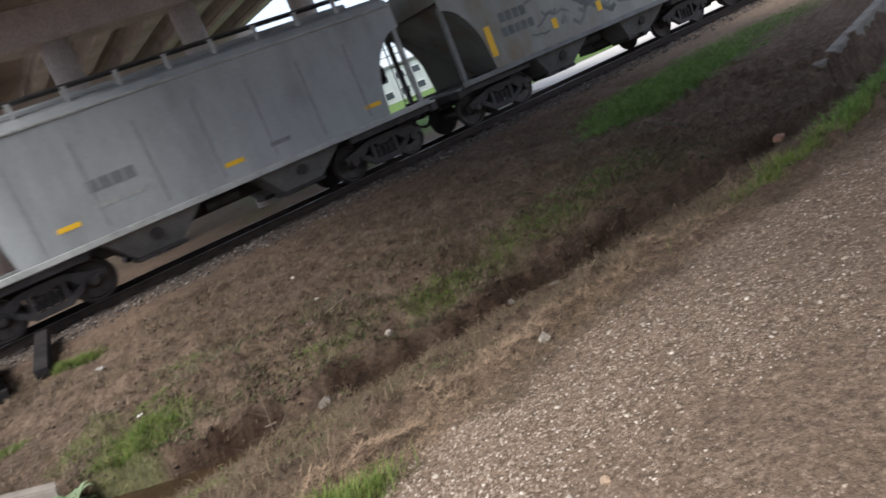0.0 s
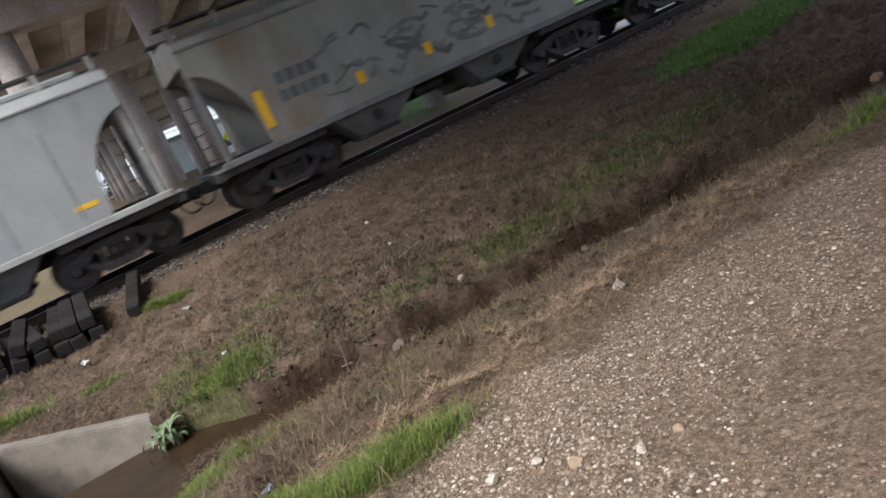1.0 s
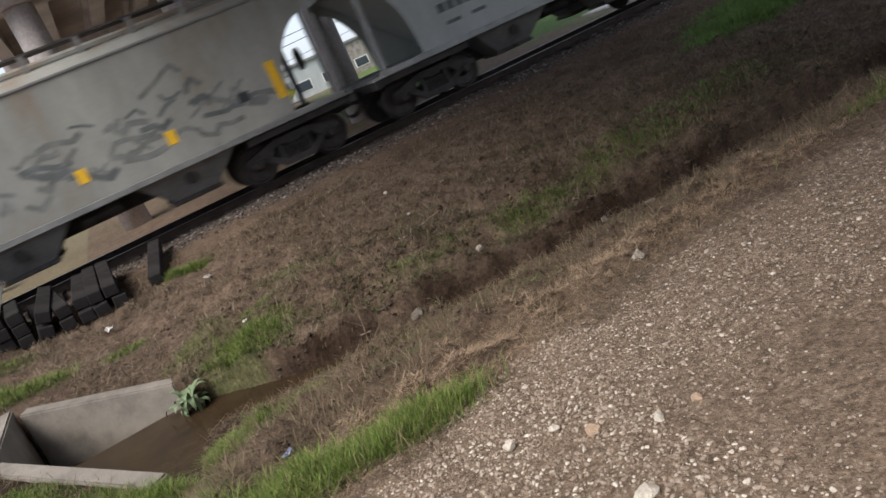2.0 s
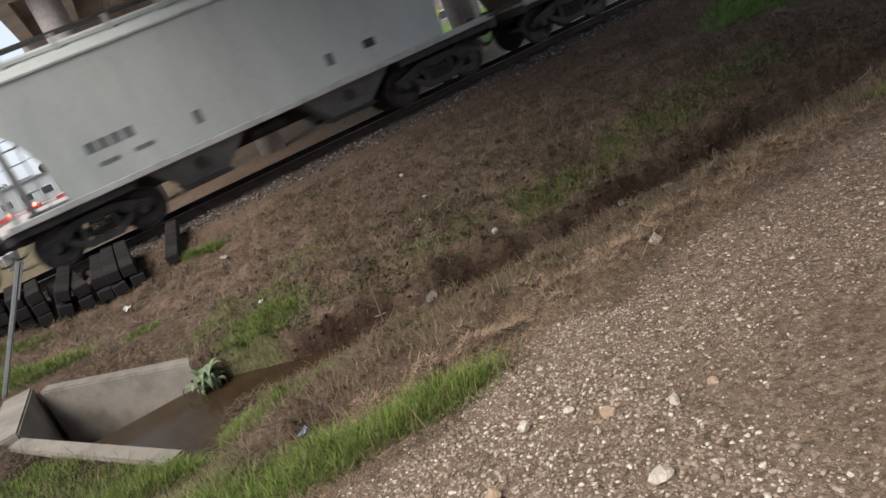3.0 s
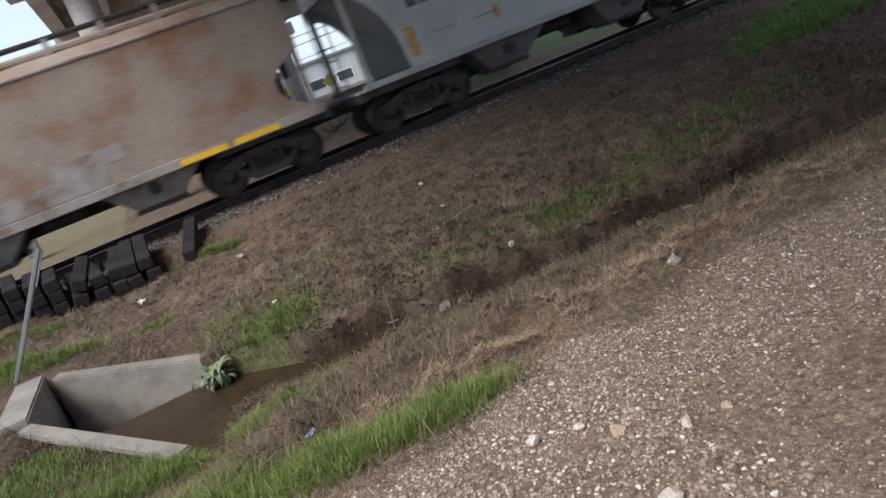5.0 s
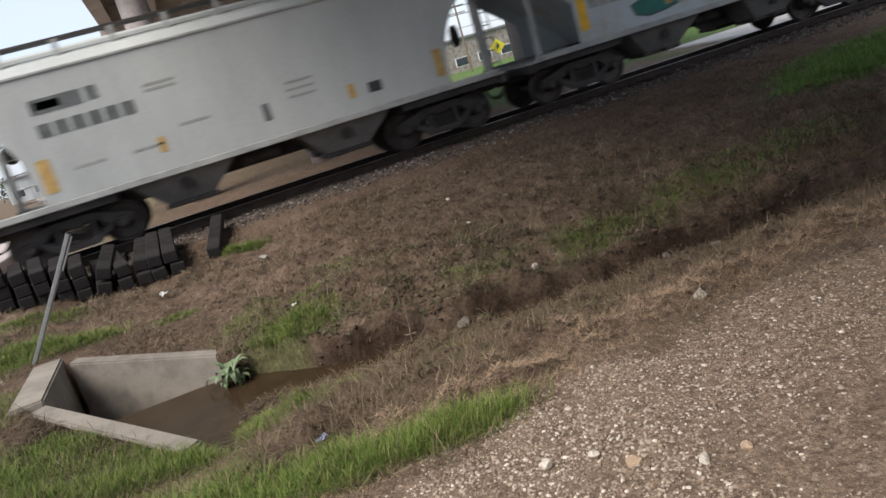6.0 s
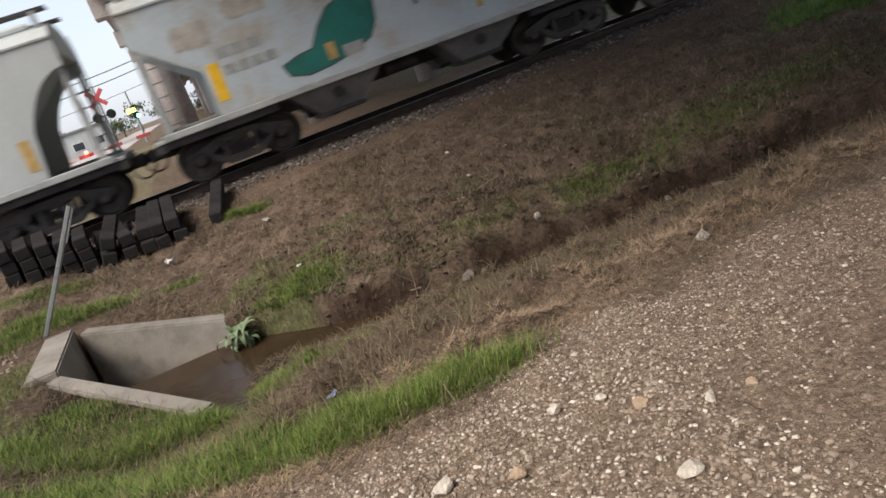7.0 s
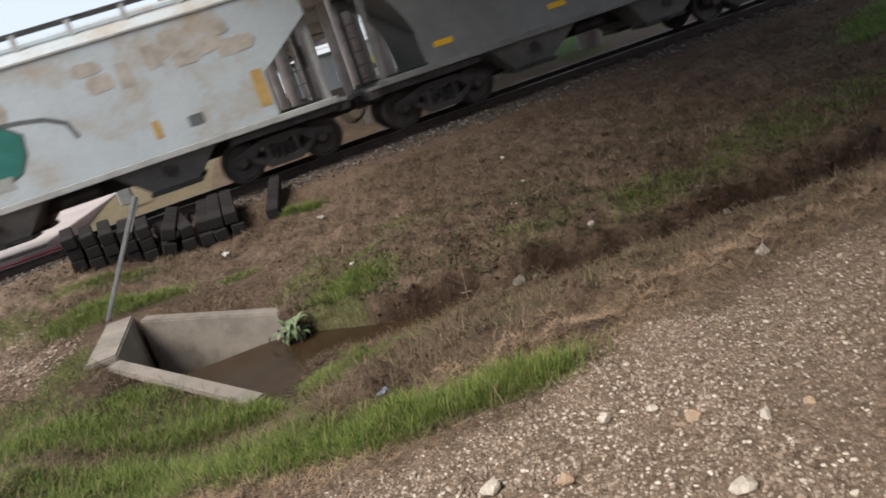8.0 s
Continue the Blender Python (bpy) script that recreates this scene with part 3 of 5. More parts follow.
def build_hopper(label, paint, sill_paint, x_at_start, cut="straight", L=5.4, S=4.3, seams=0, low_sill=False):
    root = new("hopper_car")
    tagged(root, label, "rail car", group="hopper cars of the train")
    bm = bmesh.new()
    hopper_body(bm, L, S)
    part("tank", bm, paint, root)
    for s in (-1, 1):
        bm = bmesh.new()
        side_sheet(bm, L, S, cut, s)
        part("side_sheet", bm, paint, root)
        # a rolled rib where roof and side meet, and the side sill
        bm = bmesh.new()
        box(bm, -L, L, s * 1.6 - 0.03, s * 1.6 + 0.03, 3.57, 3.63, bevel=0.012)
        part("roof_rib", bm, sill_paint, root)
        bm = bmesh.new()
        box(bm, -L - 0.1, L + 0.1, s * 1.56 - 0.05, s * 1.56 + 0.05, 1.0 if low_sill else 1.06, 1.2, bevel=0.015)
        part("side_sill", bm, sill_paint, root)
        # running board on brackets, open between them
        bm = bmesh.new()
        box(bm, -L - 0.1, L + 0.1, s * 0.98 - 0.22, s * 0.98 + 0.22, 4.17, 4.21)
        part("running_board", bm, STEEL_DARK, root)
        nb = 11
        for k in range(nb):
            x = -L + 0.15 + (2 * L - 0.3) * k / (nb - 1)
            bm = bmesh.new()
            box(bm, x - 0.05, x + 0.05, s * 1.19 - 0.02, s * 1.19 + 0.02, 3.84, 4.168)
            part("board_bracket", bm, sill_paint, root)
    bm = bmesh.new()
    box(bm, -L + 0.4, L - 0.4, -0.32, 0.32, 3.95, 4.14, bevel=0.05)
    part("roof_hatch", bm, paint, root)
    bm = bmesh.new()
    box(bm, -5.65, 5.65, -0.33, 0.33, 0.72, 1.04, bevel=0.02)
    part("centre_sill", bm, STEEL_DARK, root)
    for c in (-1.75, 1.75):
        for s in (-1, 1):
            bm = bmesh.new()
            top = [(c - 1.2, 1.19), (c + 1.2, 1.19), (c + 0.5, 0.5), (c - 0.5, 0.5)]
            a = [bm.verts.new((x, s * (1.5 if z > 1 else 1.12), z)) for x, z in top]
            b = [bm.verts.new((x, s * 0.36, z)) for x, z in top]
            bm.faces.new(a), bm.faces.new(b[::-1])
            for i in range(4):
                bm.faces.new((a[i], b[i], b[(i + 1) % 4], a[(i + 1) % 4]))
            bmesh.ops.recalc_face_normals(bm, faces=bm.faces[:])
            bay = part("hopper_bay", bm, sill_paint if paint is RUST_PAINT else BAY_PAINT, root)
            bm = bmesh.new()
            box(bm, c - 0.55, c + 0.55, s * 0.38, s * 1.14, 0.4, 0.5, bevel=0.02)
            rod(bm, (c, s * 1.1, 0.45), (c, s * 1.3, 0.45), 0.05, seg=8)
            part("outlet_gate", bm, STEEL_DARK, bay)
            bm = bmesh.new()
            rod(bm, (c, s * 1.22, 0.86), (c, s * 1.36, 0.83), 0.13, seg=14)
            part("access_cover", bm, STEEL_DARK, bay)
    for s in (-1, 1):
        # end platform, posts, slope-sheet ribs, ladder
        bm = bmesh.new()
        box(bm, s * (S - 0.1), s * 5.68, -1.52, 1.52, 1.05, 1.12, bevel=0.01)
        part("end_platform", bm, sill_paint, root)
        bm = bmesh.new()
        box(bm, s * 3.1, s * 5.49, -1.46, 1.46, 0.9, 1.046, bevel=0.01)
        part("shear_plate", bm, STEEL_DARK, root)
        bm = bmesh.new()
        box(bm, s * 5.5, s * 5.7, -1.5, 1.5, 0.86, 1.045, bevel=0.015)
        part("end_sill", bm, STEEL_DARK, root)
        zt = 2.95 if cut == "straight" else (3.15 if cut == "round" else 2.88)
        for y in (-1.46, 1.46):
            bm = bmesh.new()
            box(bm, s * (L - 0.14), s * (L - 0.02), y - 0.05, y + 0.05, 1.122, zt)
            part("corner_post", bm, sill_paint, root)
        ladder = new("ladder")
        ladder.parent = root
        for x in (L + 0.02, L - 0.42):
            bm = bmesh.new()
            rod(bm, (s * x, 1.62, 1.12), (s * x, 1.62, 3.9), 0.02, seg=6)
            part("stile", bm, sill_paint, ladder)
        for k in range(8):
            bm = bmesh.new()
            rod(bm, (s * (L + 0.02), 1.62, 1.3 + k * 0.34), (s * (L - 0.42), 1.62, 1.3 + k * 0.34), 0.014, seg=6)
            part("rung", bm, sill_paint, ladder)
        cp = shared("coupler", TRUCK_MESH["coupler"], root, pose(s * 5.78, 0, 0.86, 0, 0, 0 if s > 0 else 180))
        shared("air_hose", TRUCK_MESH["air_hose"], root, pose(s * 5.86, -0.35 * s, 0.78))
        truck = new("truck")
        truck.parent = root
        truck.matrix_basis = pose(s * 4.08, 0, 0)
        for w in (-0.9, 0.9):
            ws = shared("wheelset", TRUCK_MESH["wheelset"], truck, pose(w, 0, WHEEL_R))
            ROLLING.append((ws, w))
        for y in (-1.05, 1.05):
            shared("side_frame", TRUCK_MESH["side_frame"], truck, pose(0, y, 0))
            for q in (-0.17, 0.0, 0.17):
                shared("spring", TRUCK_MESH["spring"], truck, pose(q, y, 0))
        shared("bolster", TRUCK_MESH["bolster"], truck, pose(0, 0, 0))
        shared("brake_beam", TRUCK_MESH["brake_beam"], truck, pose(0, 0, 0))
    bm = bmesh.new()
    rod(bm, (-0.5, -0.8, 0.9), (0.3, -0.8, 0.9), 0.14, seg=14)
    part("brake_cylinder", bm, STEEL_DARK, root)
    bm = bmesh.new()
    rod(bm, (L - 0.2, -0.2, 2.2), (L - 0.14, -0.2, 2.2), 0.26, seg=20)
    part("brake_wheel", bm, STEEL_DARK, root)
    for k in range(seams):
        x = -S + 0.5 + (2 * S - 1.0) * k / max(1, seams - 1)
        bm = bmesh.new()
        box(bm, x - 0.02, x + 0.02, -1.608, -1.598, 1.33, 3.1)
        part("side_seam", bm, SEAM, root)
    MOVING.append((root, x_at_start))
    return root


CAR_GREY = mat("weathered_grey_paint", (0.33, 0.345, 0.345), 0.65, var=0.22, scale=0.9, fine=14, bump=0.08, streak=0.35, grain=0.1)
CAR_DIRTY = mat("grimy_grey_paint", (0.28, 0.28, 0.255), 0.7, var=0.3, scale=0.8, fine=14, bump=0.08, tint=(0.23, 0.18, 0.13), streak=0.4, grain=0.1)
CAR_PALE = mat("pale_greenish_paint", (0.45, 0.475, 0.455), 0.6, var=0.14, scale=0.8, fine=12, bump=0.06, streak=0.3, grain=0.1)
RUST_PAINT = mat("rusted_paint", (0.3, 0.24, 0.19), 0.85, var=0.25, scale=0.7, fine=18, bump=0.2, tint=(0.24, 0.12, 0.065))
RUST_PALE = mat("faded_rusty_sill", (0.3, 0.27, 0.24), 0.8, var=0.3, scale=1.6, fine=18, bump=0.2, tint=(0.17, 0.1, 0.06))
CAR_WHITE = mat("off_white_paint", (0.48, 0.5, 0.485), 0.6, var=0.12, scale=0.8, fine=12, bump=0.06, streak=0.3, grain=0.1)
CAR_BLUE = mat("pale_blue_grey_paint", (0.48, 0.535, 0.56), 0.6, var=0.12, scale=0.75, fine=12, bump=0.1, tint=(0.42, 0.36, 0.29), grain=0.1)
CAR_DARK = mat("dark_grey_paint", (0.21, 0.215, 0.21), 0.6, var=0.2, scale=0.9, fine=14, bump=0.08, grain=0.1)
SILL_GREY = mat("grey_sill_paint", (0.38, 0.385, 0.37), 0.7, var=0.25, scale=2, fine=20, bump=0.1)
SILL_DARK = mat("dark_sill_paint", (0.2, 0.2, 0.195), 0.7, var=0.25, scale=2, fine=20, bump=0.1)
# one grey for the bays, darker than nearly all the cars' sides
BAY_PAINT = mat("dark_bay_paint", (0.17, 0.165, 0.155), 0.8, var=0.3, scale=1.5, fine=16, bump=0.12)
SEAM = mat("grimy_seam", (0.27, 0.275, 0.27), 0.8, var=0.2, scale=3, bump=0.1)
SEAM_DARK = mat("worn_dark_lettering", (0.2, 0.205, 0.205), 0.8, var=0.2, scale=3, bump=0.05)
TEAL = mat("teal_spray_paint", (0.03, 0.17, 0.14), 0.55, var=0.2, scale=2, bump=0.03)
SPRAY_DARK = mat("dark_spray_paint", (0.075, 0.085, 0.085), 0.6, var=0.2, scale=3, bump=0.03)
SPRAY_GREY = mat("faded_spray_paint", (0.13, 0.14, 0.14), 0.6, var=0.3, scale=3, bump=0.03)
SPRAY_WORN = mat("worn_spray_paint", (0.185, 0.19, 0.18), 0.7, var=0.3, scale=3, bump=0.03)
FADED_LETTER = mat("faded_lettering", (0.34, 0.345, 0.33), 0.7, var=0.2, scale=5, bump=0.03)
FADED_YELLOW = mat("faded_yellow_marker", (0.5, 0.33, 0.12), 0.6, var=0.25, scale=5, bump=0.05)
RUST_STAIN = mat("rust_stain", (0.43, 0.395, 0.35), 0.8, var=0.25, scale=3, bump=0.1)


def bars(root, x0, z0, n, w, h, gap, material):
    """Lettering too worn to read, as a row of bars."""
    for k in range(n):
        plate(root, "lettering", material, x0 + k * (w + gap), x0 + k * (w + gap) + w, z0, z0 + h)


def build_train():
    truck_meshes()
    build_hopper("grey covered hopper car with weathered paint", CAR_GREY, SILL_GREY, -7.35, "round")
    a = build_hopper("mid-grey covered hopper car with dark side seams and yellow reflectors", CAR_GREY, SILL_GREY, 4.6, "round", seams=7)
    for x, z in ((3.95, 1.5), (0.3, 1.5), (-3.2, 1.55)):
        plate(a, "reflector", YELLOW, x - 0.22, x + 0.22, z, z + 0.1)
    bars(a, -2.6, 2.05, 4, 0.22, 0.24, 0.03, SEAM_DARK)
    bars(a, -2.6, 1.72, 1, 1.1, 0.1, 0, FADED_LETTER)
    bars(a, 1.2, 1.55, 1, 0.5, 0.1, 0, SEAM_DARK)
    b = build_hopper("grimy grey covered hopper car with faded graffiti and yellow markers", CAR_DIRTY, SILL_DARK, 16.72, "round")
    for x, z0, z1 in ((-4.2, 1.5, 2.3), (4.2, 1.55, 2.35), (-1.88, 1.58, 1.86), (-0.06, 1.58, 1.86), (1.76, 1.58, 1.86)):
        plate(b, "marker", YELLOW, x - 0.1, x + 0.1, z0, z1)
    bars(b, -3.7, 2.25, 4, 0.2, 0.26, 0.05, SPRAY_GREY)
    bars(b, -3.75, 1.88, 5, 0.19, 0.24, 0.05, SPRAY_GREY)
    rnd = random.Random(5)
    for k in range(44):
        x, z = rnd.uniform(-2.9, 3.6), rnd.uniform(1.5, 2.7)
        pts = [(x, z)]
        for q in range(rnd.randint(2, 5)):
            x += rnd.uniform(0.05, 0.28)
            z = min(3.0, max(1.42, z + rnd.uniform(-0.16, 0.16)))
            pts.append((x, z))
        stroke(b, "graffiti", rnd.choice([SPRAY_GREY, SPRAY_WORN, SPRAY_WORN]), pts, rnd.uniform(0.05, 0.13))
    plate(b, "stencil_panel", BLACK_PAINT, 3.3, 3.55, 1.78, 1.98)
    c = build_hopper("pale greenish-grey covered hopper car with a plain side", CAR_PALE, SILL_GREY, 28.62, "round")
    plate(c, "stencil_panel", BLACK_PAINT, 2.42, 2.7, 1.58, 1.76)
    plate(c, "marker", SPRAY_GREY, 1.5, 1.68, 1.55, 1.8)
    plate(c, "marker", SPRAY_GREY, -1.5, -1.34, 1.55, 1.82)
    bars(c, -3.6, 1.85, 4, 0.2, 0.2, 0.05, SPRAY_GREY)
    bars(c, -3.5, 1.55, 2, 0.4, 0.08, 0.3, SPRAY_GREY)
    d = build_hopper("rusty brown hopper car with yellow stripes on its pale sill", RUST_PAINT, RUST_PALE, 40.75, ("steep", "scooped"), L=5.5, S=4.9, low_sill=True)
    for x in (-3.58, 2.9, 4.05):
        bm = bmesh.new()
        box(bm, x - 0.5, x + 0.5, -1.622, -1.612, 1.03, 1.15)
        part("reflector", bm, YELLOW, d)
    for x0, x1, z0, z1, mm in ((-1.9, 1.1, 1.22, 1.6, RUST_PALE), (-1.1, -0.9, 1.6, 2.1, RUST_PALE), (0.2, 1.5, 1.6, 1.9, RUST_PALE), (-4.4, -3.5, 1.5, 2.0, CAR_DIRTY)):
        plate(d, "patch", mm, x0, x1, z0, z1)
    bars(d, -2.6, 2.3, 5, 0.24, 0.22, 0.06, RUST_PALE)
    e = build_hopper("off-white covered hopper car with dark blurred lettering", CAR_WHITE, SILL_GREY, 52.82, "round")
    plate(e, "lettering", SPRAY_GREY, -3.95, -3.0, 2.86, 3.14)
    plate(e, "lettering", SPRAY_DARK, -3.86, -3.4, 2.93, 3.08)
    plate(e, "lettering", SPRAY_GREY, -2.92, -2.72, 2.88, 3.14)
    bars(e, -3.95, 2.42, 6, 0.24, 0.26, 0.07, SPRAY_GREY)
    for x, z in ((-3.3, 1.72), (-2.2, 1.7), (-1.2, 1.95), (1.05, 1.85), (1.05, 2.0), (1.05, 2.15), (-1.6, 2.75), (-1.6, 2.85)):
        plate(e, "lettering", FADED_LETTER, x - 0.3, x + 0.3, z, z + 0.05)
    plate(e, "marker", FADED_YELLOW, -4.22, -3.98, 1.4, 2.05)
    plate(e, "marker", FADED_YELLOW, -2.0, -1.85, 1.55, 1.85)
    plate(e, "marker", SPRAY_GREY, 0.15, 0.3, 1.55, 1.9)
    plate(e, "marker", FADED_YELLOW, 2.0, 2.15, 1.5, 1.8)
    plate(e, "marker", FADED_YELLOW, 4.05, 4.25, 1.4, 2.0)
    plate(e, "stencil_panel", BLACK_PAINT, 2.45, 2.75, 1.5, 1.72)
    f = build_hopper("pale blue-grey hopper car with rust stains and teal graffiti", CAR_BLUE, SILL_GREY, 64.8, "straight", S=4.25)
    for x, mm in ((-4.05, YELLOW), (4.08, FADED_YELLOW)):
        plate(f, "marker", mm, x - 0.12, x + 0.12, 1.45, 2.2)
    # the sprayed blob and its tail
    outline = [(-2.7, 1.68), (-2.35, 1.78), (-2.0, 1.82), (-1.75, 2.2), (-1.45, 2.5), (-1.1, 2.62), (-0.75, 2.58), (-0.48, 2.35), (-0.55, 2.0), (-0.75, 1.7), (-1.2, 1.52), (-1.75, 1.42), (-2.25, 1.38), (-2.62, 1.48)]
    bm = bmesh.new()
    prism(bm, outline, -1.605, -1.597)
    part("graffiti", bm, TEAL, f, "teal sprayed shape")
    stroke(f, "graffiti", SPRAY_DARK, outline + outline[:1], 0.08)
    stroke(f, "graffiti", SPRAY_GREY, [(-1.2, 2.66), (-0.4, 2.58), (0.02, 2.5), (0.36, 2.32), (0.46, 2.02)], 0.09)
    for k in range(22):
        x, z = rnd.uniform(-4.6, 4.6), rnd.uniform(2.75, 3.25)
        w, h = rnd.uniform(0.14, 0.3), rnd.uniform(0.12, 0.26)
        ring = []
        for q in range(14):
            a = 2 * math.pi * q / 14
            r = (1 + rnd.uniform(-0.14, 0.14)) / max(abs(math.cos(a)), abs(math.sin(a))) ** 0.8
            ring.append((x + w * r * math.cos(a), min(3.52, z + h * r * math.sin(a))))
        bm = bmesh.new()
        prism(bm, ring, -1.6015 - 0.0004 * k, -1.597 - 0.0001 * k)
        part("rust_stain", bm, RUST_STAIN, f)
    plate(f, "notice", FADED_LETTER, -1.4, -0.95, 1.46, 1.7)
    bars(f, -3.9, 2.25, 3, 0.28, 0.2, 0.05, FADED_LETTER)
    bars(f, -3.85, 1.9, 4, 0.24, 0.2, 0.05, FADED_LETTER)
    plate(f, "marker", FADED_YELLOW, -1.75, -1.55, 1.5, 1.85)
    plate(f, "marker", FADED_YELLOW, 1.8, 1.95, 1.5, 1.85)
    plate(f, "stencil_panel", SPRAY_GREY, 2.5, 2.8, 1.52, 1.74)
    g = build_hopper("dark grey covered hopper car with yellow reflectors", CAR_DARK, SILL_DARK, 76.7, "round")
    for x in (-3.85, -1.1, 1.4, 3.9):
        plate(g, "reflector", YELLOW, x - 0.22, x + 0.22, 1.5, 1.62)
    build_hopper("grey covered hopper car near the train's end", CAR_GREY, SILL_GREY, 88.6, "straight")

# ---- loose things beside the track ----
def stone_mesh(bm, x, y, z, r, rnd, flat=0.65):
    got = bmesh.ops.create_icosphere(bm, subdivisions=2, radius=1.0)
    s = rnd.uniform(0, 50)
    m = Matrix.LocRotScale((x, y, z), Euler((rnd.uniform(-0.3, 0.3), rnd.uniform(-0.3, 0.3), rnd.uniform(0, 6))), (r * rnd.uniform(0.9, 1.3), r * rnd.uniform(0.7, 1.0), r * flat))
    for v in got["verts"]:
        v.co *= 1 + 0.4 * noise.noise(v.co * 1.6 + Vector((s, 0, 0)))
    # broken faces
    for k in range(9):
        n = Vector((rnd.gauss(0, 1), rnd.gauss(0, 1), rnd.gauss(0, 0.8))).normalized()
        h = rnd.uniform(0.62, 0.86)
        for v in got["verts"]:
            over = v.co.dot(n) - h
            if over > 0:
                v.co -= n * over
    bmesh.ops.transform(bm, matrix=m, verts=got["verts"])


STONE_PALE = mat("pale_limestone", (0.56, 0.5, 0.42), 0.9, var=0.25, scale=20, fine=120, bump=0.4)
STONE_GREY = mat("grey_stone", (0.2, 0.175, 0.15), 0.9, var=0.25, scale=15, fine=90, bump=0.4)
STONE_TAN = mat("tan_stone", (0.4, 0.29, 0.2), 0.9, var=0.25, scale=20, fine=120, bump=0.4)
PAPER = mat("dirty_white_paper", (0.62, 0.6, 0.56), 0.9, var=0.2, scale=20, bump=0.2)


def build_stones():
    rnd = random.Random(11)
    rows = [
        (1.1, 2.03, 0.05, STONE_PALE, "pale limestone lump lying in the gravel yard"), (0.34, 2.69, 0.05, STONE_PALE, "pale limestone lump lying in the gravel yard"),
        (1.24, 2.54, 0.042, STONE_TAN, "tan stone half sunk in the gravel"), (1.15, 2.73, 0.035, STONE_PALE, "small pale stone lying in the gravel"),
        (0.62, 2.52, 0.04, STONE_TAN, "tan stone half sunk in the gravel"), (0.95, 2.82, 0.038, STONE_PALE, "small pale stone lying in the gravel"),
        (1.62, 2.3, 0.035, STONE_TAN, "tan stone half sunk in the gravel"), (1.45, 2.35, 0.03, STONE_PALE, "small pale stone lying in the gravel"),
        (2.6, 3.84, 0.075, STONE_PALE, "weathered pale stone at the yard's edge"),
        (3.09, 7.39, 0.06, STONE_PALE, "white stone on the ditch bank"), (2.09, 7.3, 0.1, STONE_GREY, "grey stone lying in the ditch"), (2.37, 7.5, 0.07, STONE_GREY, "grey stone lying in the ditch"),
        (3.2, 9.6, 0.04, STONE_PALE, "white stone on the trampled bank"), (3.62, 11.45, 0.05, STONE_PALE, "white stone on the trampled bank"), (1.34, 9.05, 0.045, STONE_PALE, "white stone on the trampled bank"),
        (2.0, 11.2, 0.035, STONE_PALE, "white stone on the trampled bank"), (5.0, 6.75, 0.07, STONE_GREY, "grey stone lying in the ditch"), (5.6, 6.6, 0.06, STONE_GREY, "grey stone lying in the ditch"), (4.4, 6.85, 0.06, STONE_GREY, "grey stone lying in the ditch"),
        (6.3, 6.55, 0.08, STONE_GREY, "grey stone lying in the ditch"),
    ]
    for x, y, r, mm, label in rows:
        bm = bmesh.new()
        stone_mesh(bm, 0, 0, 0, r, rnd)
        ob = obj("stone", bm, mm)
        z = land(x, y)
        ob.matrix_basis = pose(x, y, max(z, WATER_Z - 0.03 if 6 < y < 8 else z) + r * 0.25)
        tagged(ob, label, "stone")


def build_litter():
    rnd = random.Random(4)
    for x, y, w in ((0.55, 11.91, 0.14), (-1.02, 11.84, 0.2), (0.55, 8.98, 0.07), (2.7, 8.6, 0.1), (4.1, 10.2, 0.09)):
        bm = bmesh.new()
        g = [[bm.verts.new((w * (i / 4 - 0.5), w * 0.6 * (j / 3 - 0.5), 0.02 + 0.06 * rnd.random() * (w / 0.15))) for i in range(5)] for j in range(4)]
        for j in range(3):
            for i in range(4):
                bm.faces.new((g[j][i], g[j][i + 1], g[j + 1][i + 1], g[j + 1][i]))
        ext = bmesh.ops.extrude_face_region(bm, geom=bm.faces[:])
        bmesh.ops.translate(bm, vec=(0, 0, -0.004), verts=[v for v in ext["geom"] if isinstance(v, bmesh.types.BMVert)])
        ob = obj("paper_scrap", bm, PAPER)
        ob.matrix_basis = pose(x, y, land(x, y) + 0.01, 0, 0, rnd.uniform(0, 180))
        tagged(ob, "crumpled dirty white paper scrap on the bare bank", "litter")


def build_wrapper():
    rnd = random.Random(9)
    bm = bmesh.new()
    g = [[bm.verts.new((0.019 * (i - 2), 0.015 * (j - 1.5), rnd.uniform(0.0, 0.028))) for i in range(5)] for j in range(4)]
    for j in range(3):
        for i in range(4):
            bm.faces.new((g[j][i], g[j][i + 1], g[j + 1][i + 1], g[j + 1][i]))
    ext = bmesh.ops.extrude_face_region(bm, geom=bm.faces[:])
    bmesh.ops.translate(bm, vec=(0, 0, -0.003), verts=[v for v in ext["geom"] if isinstance(v, bmesh.types.BMVert)])
    ob = obj("wrapper", bm, mat("blue_silver_foil", (0.3, 0.33, 0.44), 0.35, 0.3, var=0.4, scale=30, bump=0.1))
    ob.matrix_basis = pose(WRAPPER_X, WRAPPER_Y, land(WRAPPER_X, WRAPPER_Y) + 0.03, 0, 0, 20)
    tagged(ob, "crumpled blue and silver wrapper in the dry grass", "litter")


WRAPPER_X, WRAPPER_Y = 0.13, 4.26


